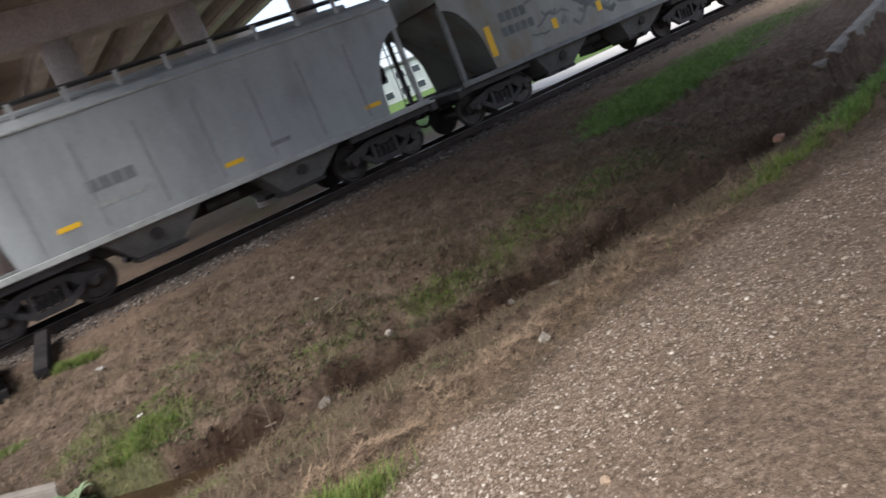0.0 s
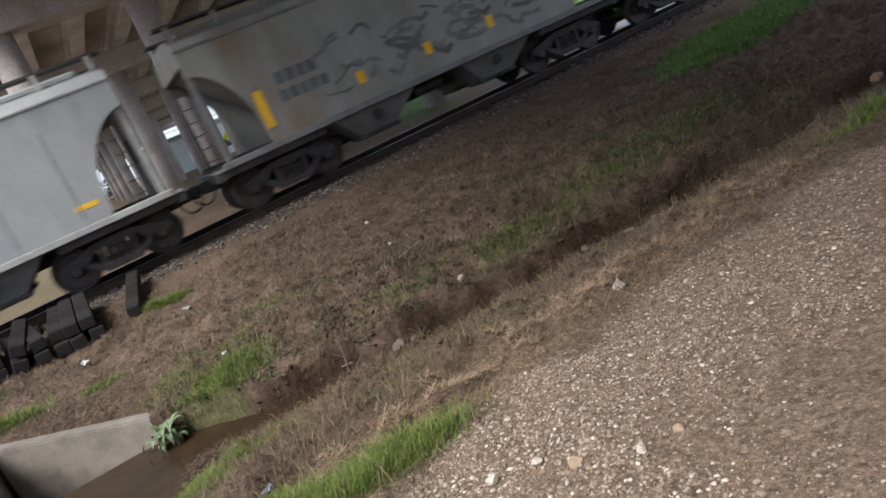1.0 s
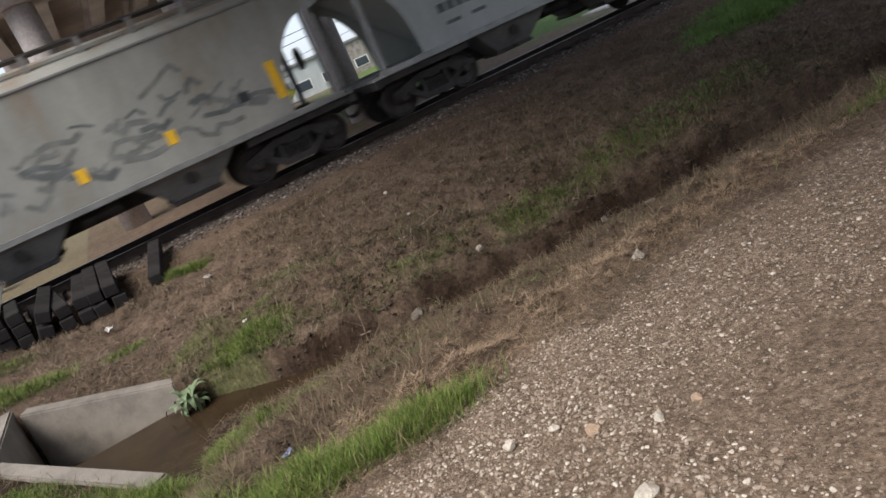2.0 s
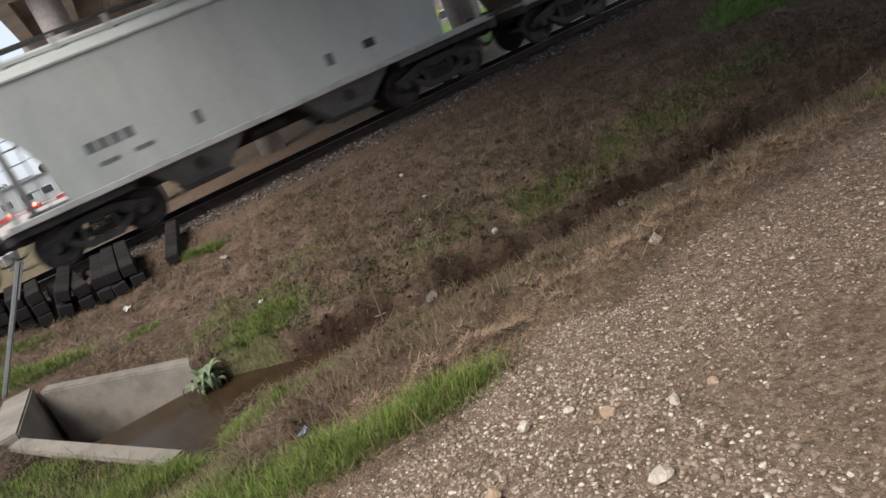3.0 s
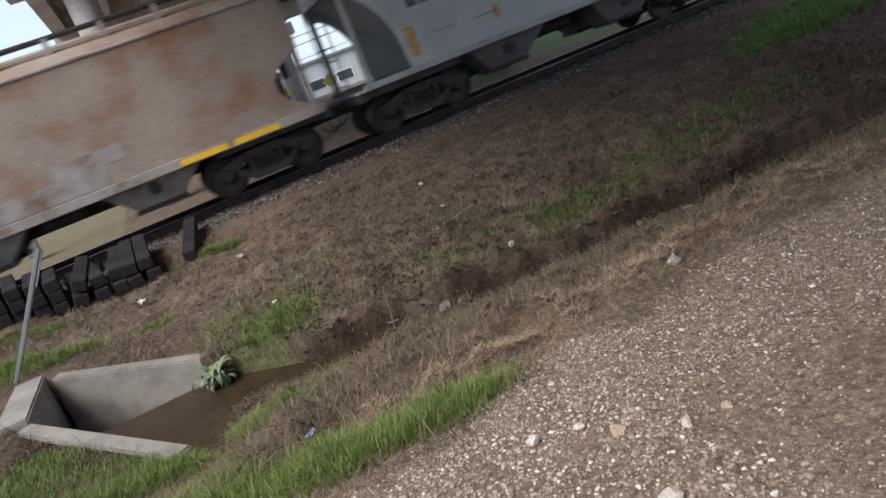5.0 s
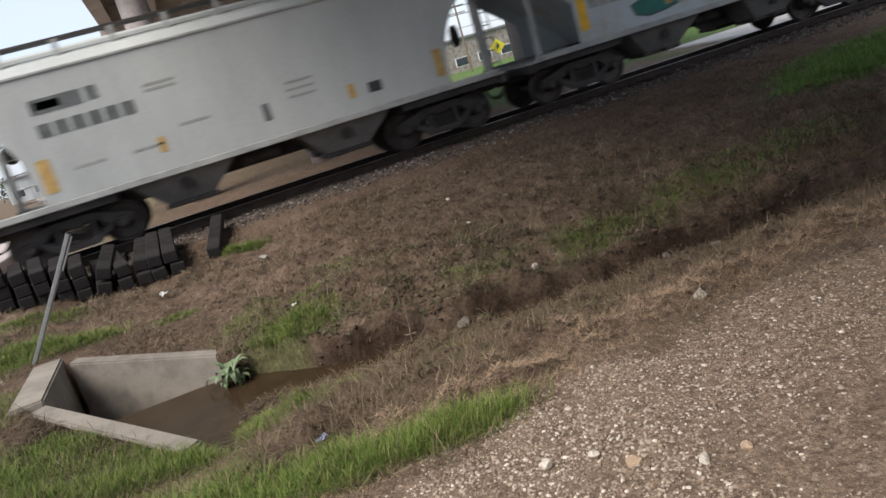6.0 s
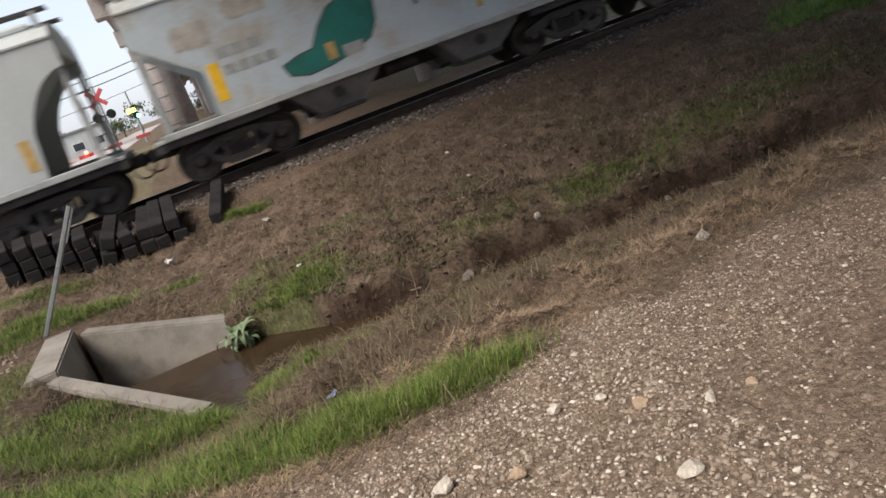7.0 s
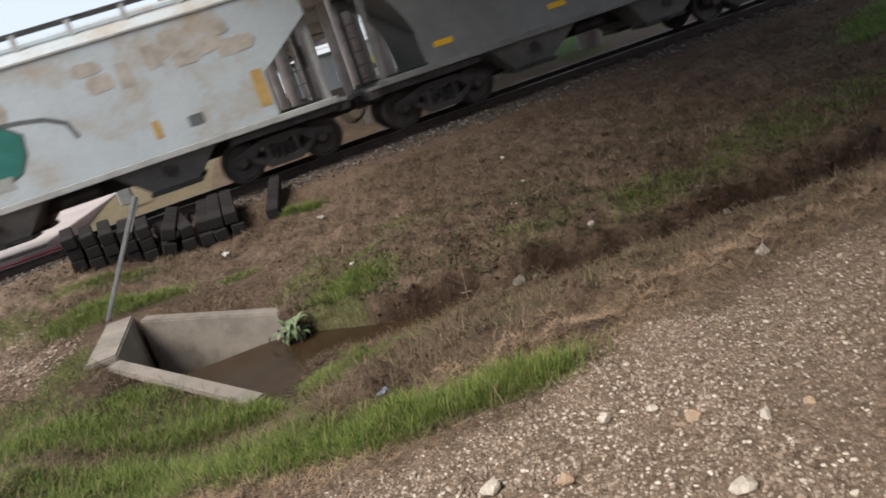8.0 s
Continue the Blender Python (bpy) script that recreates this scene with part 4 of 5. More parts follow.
def build_sleeper_pile():
    """Old sleepers, their square ends towards the yard: a neat stack, then a tumbled heap, and one apart."""
    rnd = random.Random(21)
    bm = bmesh.new()
    box(bm, -0.115, 0.115, 0, 2.45, 0, 0.19, bevel=0.014)
    me = mesh_of("old_sleeper", bm, OLD_TIE)
    rows = []
    for c in range(5):
        for r in range(3):
            if c == 0 or r < 3:
                x = -3.42 + c * 0.285
                rows.append((x + rnd.uniform(-0.01, 0.01), 13.25 + rnd.uniform(-0.04, 0.04), -0.02 - 0.06 * c + r * 0.2 - 0.12, rnd.uniform(-1, 1), rnd.uniform(-2, 2), 12.5 - 1.0 * c + rnd.uniform(-1, 1)))
    heap = [(-1.98, 13.05, -0.36, 4, 14, 9), (-1.93, 13.1, -0.12, 3, 18, 3), (-1.62, 13.05, -0.4, 0, 1, 7), (-1.6, 13.15, -0.19, 2, -2, 9), (-1.32, 13.0, -0.41, 1, 2, 4), (-1.34, 13.2, -0.2, 3, 7, 2),
            (-1.06, 12.95, -0.42, 1, -4, 8), (-1.1, 13.05, -0.2, 4, 5, 2), (-0.78, 12.95, -0.42, 2, 6, 4), (-0.84, 13.0, -0.2, 4, 4, 2)]
    rows += heap
    rows.append((-0.16, 13.3, -0.42, 7, 4, -6))
    for x, y, z, rx, ry, rz in rows:
        ob = new("old_sleeper", me)
        ob.matrix_basis = pose(x, y, z, rx, ry, rz)
        tagged(ob, "old black creosoted timber sleeper in a pile" if x < -0.3 else "old black timber sleeper lying apart from the pile", "railway sleeper", group="pile of old sleepers")


OLD_TIE = mat("old_creosoted_timber", (0.026, 0.023, 0.023), 0.9, var=0.5, scale=3, fine=40, bump=0.7, spec=0.15)


def build_post():
    root = new("sign_post")
    tagged(root, "bare galvanised channel post leaning over beside the culvert", "post")
    root.matrix_basis = pose(-2.66, 10.3, -0.5, 8, 34.5, 0)
    bm = bmesh.new()
    pr = [(0.7 * q, w) for q, w in ((-0.045, 0.02), (-0.03, 0.02), (-0.022, -0.018), (0.022, -0.018), (0.03, 0.02), (0.045, 0.02), (0.045, 0.014), (0.035, 0.014), (0.026, -0.024), (-0.026, -0.024), (-0.035, 0.014), (-0.045, 0.014))]
    a = [bm.verts.new((x, y, 0)) for x, y in pr]
    b = [bm.verts.new((x, y, 1.78)) for x, y in pr]
    for i in range(len(pr)):
        bm.faces.new((a[i], a[(i + 1) % len(pr)], b[(i + 1) % len(pr)], b[i]))
    bm.faces.new(a[::-1]), bm.faces.new(b)
    bmesh.ops.recalc_face_normals(bm, faces=bm.faces[:])
    part("channel", bm, GALVANISED, root)
    bm = bmesh.new()
    box(bm, 0.035, 0.055, -0.02, 0.015, 1.3, 1.76, bevel=0.003)
    part("splice_strip", bm, GALVANISED, root)


LEAF = mat("broad_leaf", (0.17, 0.225, 0.12), 0.55, var=0.3, scale=9, fine=60, bump=0.3, spec=0.4)
TWIG = mat("dry_twig", (0.34, 0.27, 0.19), 0.9, var=0.3, scale=12, bump=0.3)
DARK_TWIG = mat("dark_branch", (0.2, 0.15, 0.11), 0.9, var=0.3, scale=12, bump=0.3)


def leaf(bm, length, width, droop, seg=6):
    prev = None
    for k in range(seg + 1):
        t = k / seg
        w = width * math.sin(math.pi * min(1, 0.06 + t * 0.94)) ** 0.7 * (1 - 0.35 * t)
        x, z = length * t * math.cos(droop * t), length * (math.sin(0.9 - droop * t) * t)
        row = [bm.verts.new((x, -w, z + 0.25 * w)), bm.verts.new((x, 0, z)), bm.verts.new((x, w, z + 0.25 * w))]
        if prev:
            bm.faces.new((prev[0], row[0], row[1], prev[1])), bm.faces.new((prev[1], row[1], row[2], prev[2]))
        prev = row


def build_weed():
    rnd = random.Random(8)
    root = new("weed_plant")
    tagged(root, "leafy green dock weed growing at the culvert's wing wall", "plant")
    root.matrix_basis = pose(-0.4, 8.42, -1.08)
    for k in range(24):
        bm = bmesh.new()
        leaf(bm, rnd.uniform(0.26, 0.5), rnd.uniform(0.035, 0.06), rnd.uniform(0.7, 1.5))
        ob = part("leaf", bm, LEAF, root, smooth=True)
        ob.matrix_basis = pose(0, 0, 0.02 * (k % 4), 0, rnd.uniform(-35, 12), k * 137.5)


def build_twigs():
    rnd = random.Random(3)
    rows = [((1.48, 7.35, -1.05), (1.53, 7.4, -0.66), 0.006, DARK_TWIG, "thin upright dry twig standing in the ditch"), ((1.5, 7.2, -1.02), (1.8, 7.35, -0.85), 0.004, DARK_TWIG, "thin dry twig leaning in the ditch"),
            ((8.75, 6.75, -0.85), (9.4, 6.5, -1.0), 0.018, TWIG, "broken pale branch lying across the ditch"), ((1.2, 7.5, -1.02), (1.55, 7.35, -0.98), 0.014, DARK_TWIG, "short dead branch in the mud"),
            ((2.9, 8.6, -0.55), (3.3, 8.7, -0.5), 0.008, TWIG, "thin dry twig on the bank"), ((0.9, 4.5, -0.38), (1.15, 4.75, -0.4), 0.006, TWIG, "thin dry twig on the bank")]
    for a, b, r, mm, label in rows:
        bm = bmesh.new()
        a, b = Vector(a), Vector(b)
        n = 5
        prev = a
        for k in range(1, n + 1):
            p = a.lerp(b, k / n) + (Vector((rnd.uniform(-1, 1), rnd.uniform(-1, 1), rnd.uniform(-1, 1))) * r * 1.2 if k < n else Vector())
            rod(bm, prev, p, r * (1 - 0.5 * (k - 1) / n), r * (1 - 0.5 * k / n), seg=7)
            if k in (2, 3) and r < 0.02:
                rod(bm, p, p + Vector((rnd.uniform(-0.12, 0.12), rnd.uniform(-0.05, 0.05), 0.12)), r * 0.5, r * 0.3, seg=5)
            prev = p
        tagged(obj("twig", bm, mm), label, "branch")
    bm = bmesh.new()
    box(bm, -0.13, 0.13, -0.06, 0.06, -0.04, 0.04, bevel=0.015)
    ob = obj("broken_brick", bm, mat("orange_clay", (0.36, 0.2, 0.13), 0.9, var=0.3, scale=9, bump=0.3))
    ob.matrix_basis = pose(9.2, 6.35, -0.95, 12, 5, 25)
    tagged(ob, "broken orange clay block in the ditch", "brick")


def build_far_wall():
    bm = bmesh.new()
    wall_between(bm, (19.5, 9.2), (11.9, 7.35), 0.25, -1.8, -0.25, -1.8, -0.58)
    root = new("retaining_wall")
    tagged(root, "low dirty concrete retaining wall along the ditch", "wall", kind="structure")
    part("wall_panel", bm, CONCRETE, root)


# ---- beyond the track ----
ASPHALT_PALE = mat("pale_worn_pavement", (0.42, 0.37, 0.35), 0.9, var=0.12, scale=0.6, fine=10, bump=0.1)
PLATE_RED = mat("plate_red", (0.5, 0.06, 0.06), 0.6, var=0.15, scale=4, bump=0.05)
BLACK_SHEEN = mat("black_enamel", (0.015, 0.015, 0.016), 0.4, var=0.2, scale=5, bump=0.02)
SIGN_WHITE = mat("sign_white", (0.78, 0.76, 0.75), 0.5, var=0.06, scale=4, bump=0.02)
SIGN_RED = mat("sign_red_tape", (0.62, 0.12, 0.12), 0.5, var=0.1, scale=4, bump=0.02)
LAMP_RED, LAMP_GREEN, GLOW_AMBER, LAMP_WARM = glow("red_lamp", (1.0, 0.06, 0.03), 9), glow("green_lamp", (0.1, 1.0, 0.6), 7), glow("glowing_amber_sign", (1.0, 0.85, 0.1), 1.6), glow("warm_lamp", (1.0, 0.55, 0.2), 9)


def build_road():
    bm = bmesh.new()
    box(bm, -13.5, -5.5, 19.6, 240, -0.35, 0.0, bevel=0.03)
    tagged(obj("road", bm, ASPHALT_PALE), "pale worn pavement of the road to the crossing", "road", kind="structure")
    panel = new("crossing_panel")
    tagged(panel, "concrete level-crossing panels between the rails with a red edge", "crossing panel", kind="structure")
    for k in range(4):
        bm = bmesh.new()
        box(bm, -13.4 + k * 2.3, -11.14 + k * 2.3, RAIL_Y + 0.12, RAIL_Y + GAUGE - 0.12, -0.25, -0.02, bevel=0.02)
        part("panel", bm, ASPHALT_PALE, panel)
    # a thin red plate lies on the last panel
    bm = bmesh.new()
    box(bm, -6.4, -4.25, RAIL_Y + 0.3, RAIL_Y + GAUGE - 0.2, -0.018, 0.02, bevel=0.01)
    part("red_plate", bm, PLATE_RED, panel, "thin red plate on the last panel")


def build_access_road():
    bm = bmesh.new()
    box(bm, 21.0, 120, 33.0, 42.0, -0.4, 0.06, bevel=0.03)
    tagged(obj("access_road", bm, ROAD_AND_GLARE), "pale crushed-stone road beyond the far grass", "road", kind="structure")


def build_daylit_apron():
    # A near-white slab carries the glare of daylight past the overpass's right edge.
    bm = bmesh.new()
    box(bm, 18.2, 120, 20.3, 25.0, -0.6, -0.2, bevel=0.05)
    tagged(obj("daylit_apron", bm, ROAD_AND_GLARE), "near-white apron painting the daylight glare beside the open track", "gravel apron", kind="structure")


# Pale road stone; on the apron its whiteness stands for daylight glare.
ROAD_AND_GLARE = mat("pale_stone_and_glare", (0.56, 0.52, 0.47), 0.95, var=0.12, scale=0.7, fine=14, bump=0.2)


def build_warning_sign(x, y, z, label, figure):
    root = new("warning_sign")
    tagged(root, label, "road sign", group="yellow warning signs beyond the track")
    root.matrix_basis = pose(x, y, 0, 0, 0, -math.degrees(math.atan2(x, y)))
    bm = bmesh.new()
    box(bm, -0.03, 0.03, 0.01, 0.05, -0.2, z + 0.3, bevel=0.006)
    part("post", bm, GALVANISED, root)
    bm = bmesh.new()
    box(bm, -0.38, 0.38, -0.004, 0.004, -0.38, 0.38, m=pose(0, 0, z, 0, 45, 0), bevel=0.002)
    part("sign_panel", bm, SIGN_YELLOW, root)
    if figure:
        bm = bmesh.new()
        prism(bm, [(-0.05, z + 0.05), (0.02, z + 0.3), (0.1, z + 0.1), (0.2, z), (0.06, z), (0.16, z - 0.3), (0.04, z - 0.1), (-0.14, z - 0.3), (-0.06, z - 0.02), (-0.2, z - 0.02)], -0.012, -0.006)
        part("symbol", bm, BLACK_PAINT, root, "black crossing symbol")


SIGN_YELLOW = mat("fluorescent_yellow_sign", (0.75, 0.68, 0.05), 0.5, var=0.06, scale=4, bump=0.02)


def text_on(root, body, size, m, material):
    cu = bpy.data.curves.new("lettering", "FONT")
    cu.body, cu.size, cu.extrude = body, size, 0.003
    cu.align_x, cu.align_y = "CENTER", "CENTER"
    tmp = bpy.data.objects.new("lettering", cu)
    scene.collection.objects.link(tmp)
    dg = bpy.context.evaluated_depsgraph_get()
    me = bpy.data.meshes.new_from_object(tmp.evaluated_get(dg))
    bpy.data.objects.remove(tmp)
    me.materials.clear()
    me.materials.append(material)
    ob = new("lettering", me)
    ob.parent = root
    ob.matrix_basis = m
    return ob


def build_signal(x, y, label, red_back, gate):
    root = new("crossing_signal")
    tagged(root, label, "crossing signal", group="level crossing signals")
    root.matrix_basis = pose(x, y, -0.1)
    bm = bmesh.new()
    rod(bm, (0, 0, 0), (0, 0, 4.4), 0.06, seg=14)
    rod(bm, (0, 0, 4.4), (0, 0, 4.47), 0.07, 0.02, seg=12)
    part("mast", bm, GALVANISED, root, smooth=True)
    bm = bmesh.new()
    box(bm, -0.2, 0.2, -0.2, 0.2, 0, 0.5, bevel=0.03)
    part("base", bm, GALVANISED, root)
    for s in (-1, 1):
        bm = bmesh.new()
        box(bm, -0.61, 0.61, -0.012, 0.012, -0.115, 0.115, bevel=0.004)
        blade = part("crossbuck_blade", bm, SIGN_RED if red_back else SIGN_WHITE, root)
        blade.matrix_basis = pose(0, -0.09 - 0.03 * (s > 0), 3.75, 0, 45 * s, 0)
        if not red_back:
            text_on(blade, "CROSSING" if s > 0 else "RAIL ROAD", 0.2, pose(0, -0.0135, 0, 90, 0, 0), BLACK_PAINT)
    bm = bmesh.new()
    rod(bm, (-0.4, -0.05, 2.75), (0.4, -0.05, 2.75), 0.03, seg=10)
    part("light_arm", bm, BLACK_SHEEN, root)
    for s in (-1, 1):
        bm = bmesh.new()
        lathe_y(bm, [(-0.03, 0.255), (0.0, 0.255), (0.06, 0.1), (0.14, 0.08)], 24)
        lathe_y(bm, [(-0.22, 0.16), (-0.21, 0.165), (-0.031, 0.155), (-0.032, 0.145)], 20)
        d = part("flasher_disc", bm, BLACK_SHEEN, root)
        d.matrix_basis = pose(0.38 * s, -0.12, 2.75)
    if gate:
        arm = new("gate_arm")
        arm.parent = root
        arm.matrix_basis = pose(0, -0.3, 1.35)
        for k in range(8):
            bm = bmesh.new()
            box(bm, -0.2 + k * 0.42, -0.2 + k * 0.42 + 0.418, -0.015, 0.015, -0.05, 0.05, bevel=0.004)
            part("stripe", bm, SIGN_RED if k % 2 else SIGN_WHITE, arm)
        for q in (0.62, 1.3):
            bm = bmesh.new()
            rod(bm, (q, -0.06, 0.09), (q, 0.06, 0.09), 0.05, seg=12)
            part("gate_lamp", bm, LAMP_RED, arm, "lit red gate lamp")
    return root


def build_traffic_light():
    root = new("traffic_light")
    tagged(root, "traffic light showing green beside a yellow sign", "traffic light")
    root.matrix_basis = pose(-3.35, 70, 0)
    bm = bmesh.new()
    rod(bm, (0, 0, 0), (0, 0, 4.6), 0.1, 0.07, seg=12)
    part("pole", bm, GALVANISED, root)
    bm = bmesh.new()
    box(bm, -0.2, 0.2, -0.2, 0.2, 2.2, 3.3, bevel=0.05)
    part("housing", bm, BLACK_SHEEN, root)
    bm = bmesh.new()
    rod(bm, (0.25, -0.24, 2.35), (0.25, -0.2, 2.35), 0.16, seg=14)
    part("green_lens", bm, LAMP_GREEN, root, "lit green lens")
    # the plate is no lamp; its brightness is given by emission
    bm = bmesh.new()
    box(bm, -0.55, 0.2, -0.26, -0.22, 2.75, 3.1, bevel=0.01)
    part("sign_plate", bm, GLOW_AMBER, root, "yellow sign plate made to glow")


def build_pole(x, y, h, label):
    root = new("utility_pole")
    tagged(root, label, "utility pole", group="utility poles beyond the track")
    root.matrix_basis = pose(x, y, -0.1)
    bm = bmesh.new()
    rod(bm, (0, 0, 0), (0, 0, h), 0.15, 0.1, seg=12)
    part("pole", bm, DARK_TWIG, root)
    for z in (h - 0.5, h - 1.4):
        bm = bmesh.new()
        box(bm, -1.2, 1.2, -0.06, 0.06, z, z + 0.12, bevel=0.01)
        part("crossarm", bm, DARK_TWIG, root)
        for q in (-1.1, -0.55, 0.55, 1.1):
            bm = bmesh.new()
            rod(bm, (q, 0, z + 0.12), (q, 0, z + 0.3), 0.04, seg=8)
            part("insulator", bm, GALVANISED, root)


def build_wires():
    bm = bmesh.new()
    for z, yo in ((8.6, 0), (8.6, 0.6), (7.6, 0), (7.6, 0.6), (5.9, 0.3)):
        prev = None
        for k in range(31):
            x = -75 + k * 5.0
            s = ((x + 75) % 37.5) / 37.5
            p = Vector((x, 92 + yo, z - 0.9 * 4 * s * (1 - s)))
            if prev is not None:
                rod(bm, prev, p, 0.03, seg=5)
            prev = p
    tagged(obj("overhead_wires", bm, BLACK_SHEEN), "thin black overhead wires strung between utility poles", "wires")


def build_house(x, y, w, d, h, wall_mat, label, n, storeys=1):
    root = new("building")
    tagged(root, label, "building", group="buildings beyond the track")
    root.matrix_basis = pose(x, y, -0.1)
    bm = bmesh.new()
    box(bm, -w / 2, w / 2, 0, d, 0, h, bevel=0.04)
    part("wall", bm, wall_mat, root)
    bm = bmesh.new()
    box(bm, -w / 2 - 0.3, w / 2 + 0.3, -0.3, d + 0.3, h + 0.002, h + 0.45, bevel=0.05)
    part("roof", bm, SILL_DARK, root)
    for s in range(storeys):
        for k in range(n):
            bm = bmesh.new()
            cx = -w / 2 + w * (k + 0.5) / n
            z0 = 0.9 + s * 3.2
            box(bm, cx - w / n * 0.3, cx + w / n * 0.3, -0.05, 0.05, z0, z0 + 1.5, bevel=0.02)
            win = part("window", bm, SIGN_WHITE, root)
            bm = bmesh.new()
            box(bm, cx - w / n * 0.26, cx + w / n * 0.26, -0.062, -0.04, z0 + 0.1, z0 + 1.4)
            part("pane", bm, PANE, win)


PANE = mat("dark_window_glass", (0.04, 0.05, 0.06), 0.1, var=0.2, scale=2, bump=0.0, spec=0.6)


def build_woods():
    """A far line of trees: trunks and crowns of many small leaves."""
    rnd = random.Random(17)
    verts, faces = [], []
    for k in range(95):
        x = -90 + k * 3.9 + rnd.uniform(-2, 2)
        y = rnd.uniform(165, 200)
        h, r = rnd.uniform(3.2, 6.2), rnd.uniform(1.8, 3.2)
        n0 = len(verts)
        for q in range(5):
            a = 2 * math.pi * q / 5
            verts += [(x + 0.25 * math.cos(a), y + 0.25 * math.sin(a), -0.2), (x + 0.1 * math.cos(a), y + 0.1 * math.sin(a), h * 0.8)]
        for q in range(5):
            faces.append((n0 + 2 * q, n0 + 2 * ((q + 1) % 5), n0 + 2 * ((q + 1) % 5) + 1, n0 + 2 * q + 1))
        clumps = [(rnd.gauss(0, r * 0.5), rnd.gauss(0, r * 0.5), rnd.uniform(0.35, 1.0) * h) for q in range(9)]
        for cx, cy, cz in clumps:
            for q in range(34):
                p = Vector((x + cx, y + cy, cz)) + Vector((rnd.gauss(0, 0.7), rnd.gauss(0, 0.7), rnd.gauss(0, 0.5)))
                if p.z < 0.2:
                    continue
                u = Vector((rnd.uniform(-1, 1), rnd.uniform(-1, 1), rnd.uniform(-1, 1))).normalized() * rnd.uniform(0.2, 0.42)
                v = u.orthogonal().normalized() * 0.2
                n0 = len(verts)
                verts += [tuple(p - u), tuple(p + v), tuple(p + u), tuple(p - v)]
                faces.append((n0, n0 + 1, n0 + 2, n0 + 3))
    me = bpy.data.meshes.new("far_woods")
    me.from_pydata(verts, [], faces)
    me.materials.append(island_mat("far_foliage", [(0.05, 0.07, 0.03), (0.09, 0.11, 0.05), (0.12, 0.13, 0.08)]))
    tagged(new("far_woods", me), "hazy line of far trees", "trees", kind="stuff")


def build_beyond():
    build_road()
    build_signal(-4.15, 24.2, "level-crossing signal with two black flasher discs and gate arm", False, True)
    build_signal(-3.7, 45.5, "far level-crossing signal with reddish crossbuck", True, False)
    build_traffic_light()
    build_access_road()
    build_daylit_apron()
    build_warning_sign(22.3, 49.0, 1.9, "yellow diamond warning sign with a black symbol on a post", True)
    build_warning_sign(10.4, 54.0, 1.9, "plain yellow diamond warning sign on a steel post", False)
    build_warning_sign(12.9, 52.0, 1.55, "plain yellow diamond warning sign on a steel post", False)
    for k in range(4):
        build_pole(-75 + k * 37.5, 92, 9.0, "wooden utility pole with crossarms and wires")
    build_wires()
    build_house(22, 105, 26, 12, 4.6, CAR_WHITE, "low pale commercial building beyond the track", 6)
    build_house(52, 120, 30, 14, 5.2, RUST_PALE, "low tan commercial building beyond the track", 7)
    build_house(-22, 150, 18, 10, 4.2, CAR_WHITE, "low pale building beyond the track", 5)
    build_house(84, 130, 24, 12, 6.8, CAR_WHITE, "two-storey pale building beyond the track", 6, 2)
    build_woods()

# ---- what nobody could count: gravel, dry grass, fresh grass, ballast ----
ICO = [(0, 0, 1), (0.89, 0, 0.45), (0.28, 0.85, 0.45), (-0.72, 0.53, 0.45), (-0.72, -0.53, 0.45), (0.28, -0.85, 0.45), (0.72, 0.53, -0.45), (-0.28, 0.85, -0.45), (-0.89, 0, -0.45), (-0.28, -0.85, -0.45), (0.72, -0.53, -0.45), (0, 0, -1)]
ICO_F = [(0, 1, 2), (0, 2, 3), (0, 3, 4), (0, 4, 5), (0, 5, 1), (1, 6, 2), (2, 7, 3), (3, 8, 4), (4, 9, 5), (5, 10, 1), (6, 7, 2), (7, 8, 3), (8, 9, 4), (9, 10, 5), (10, 6, 1)]


def pebbles(name, label, spots, material):
    rnd = random.Random(33)
    verts, faces = [], []
    for x, y, z, r in spots:
        n0 = len(verts)
        a = rnd.uniform(0, 6.28)
        ca, sa = math.cos(a), math.sin(a)
        sx, sy, sz = r * rnd.uniform(0.8, 1.4), r * rnd.uniform(0.6, 1.0), r * rnd.uniform(0.45, 0.8)
        for px, py, pz in ICO:
            k = rnd.uniform(0.64, 1.22)
            u, v = px * sx * k, py * sy * k
            verts.append((x + u * ca - v * sa, y + u * sa + v * ca, z + pz * sz * k))
        faces += [(n0 + p, n0 + q, n0 + s) for p, q, s in ICO_F]
    me = bpy.data.meshes.new(name)
    me.from_pydata(verts, [], faces)
    me.materials.append(material)
    return tagged(new(name, me), label, "gravel", kind="stuff")


def blades(name, label, rows, material, category="grass"):
    """Thin blades: (x, y, z, length, width, heading, rise, bend)."""
    verts, faces = [], []
    for x, y, z, ln, w, h, up, bend in rows:
        ch, sh = math.cos(h), math.sin(h)
        n0 = len(verts)
        for t, ww in ((0, 1.0), (0.55, 0.75)):
            d = ln * t * math.cos(up) * (1 + bend * t)
            zz = z + ln * t * math.sin(up)
            cx, cy = x + d * ch, y + d * sh
            verts += [(cx - sh * w * ww, cy + ch * w * ww, zz), (cx + sh * w * ww, cy - ch * w * ww, zz)]
        d = ln * math.cos(up) * (1 + bend)
        verts.append((x + d * ch, y + d * sh, z + ln * math.sin(up) * (1 - 0.45 * bend)))
        faces += [(n0, n0 + 1, n0 + 3, n0 + 2), (n0 + 2, n0 + 3, n0 + 4)]
    me = bpy.data.meshes.new(name)
    me.from_pydata(verts, [], faces)
    me.materials.append(material)
    return tagged(new(name, me), label, category, kind="stuff")


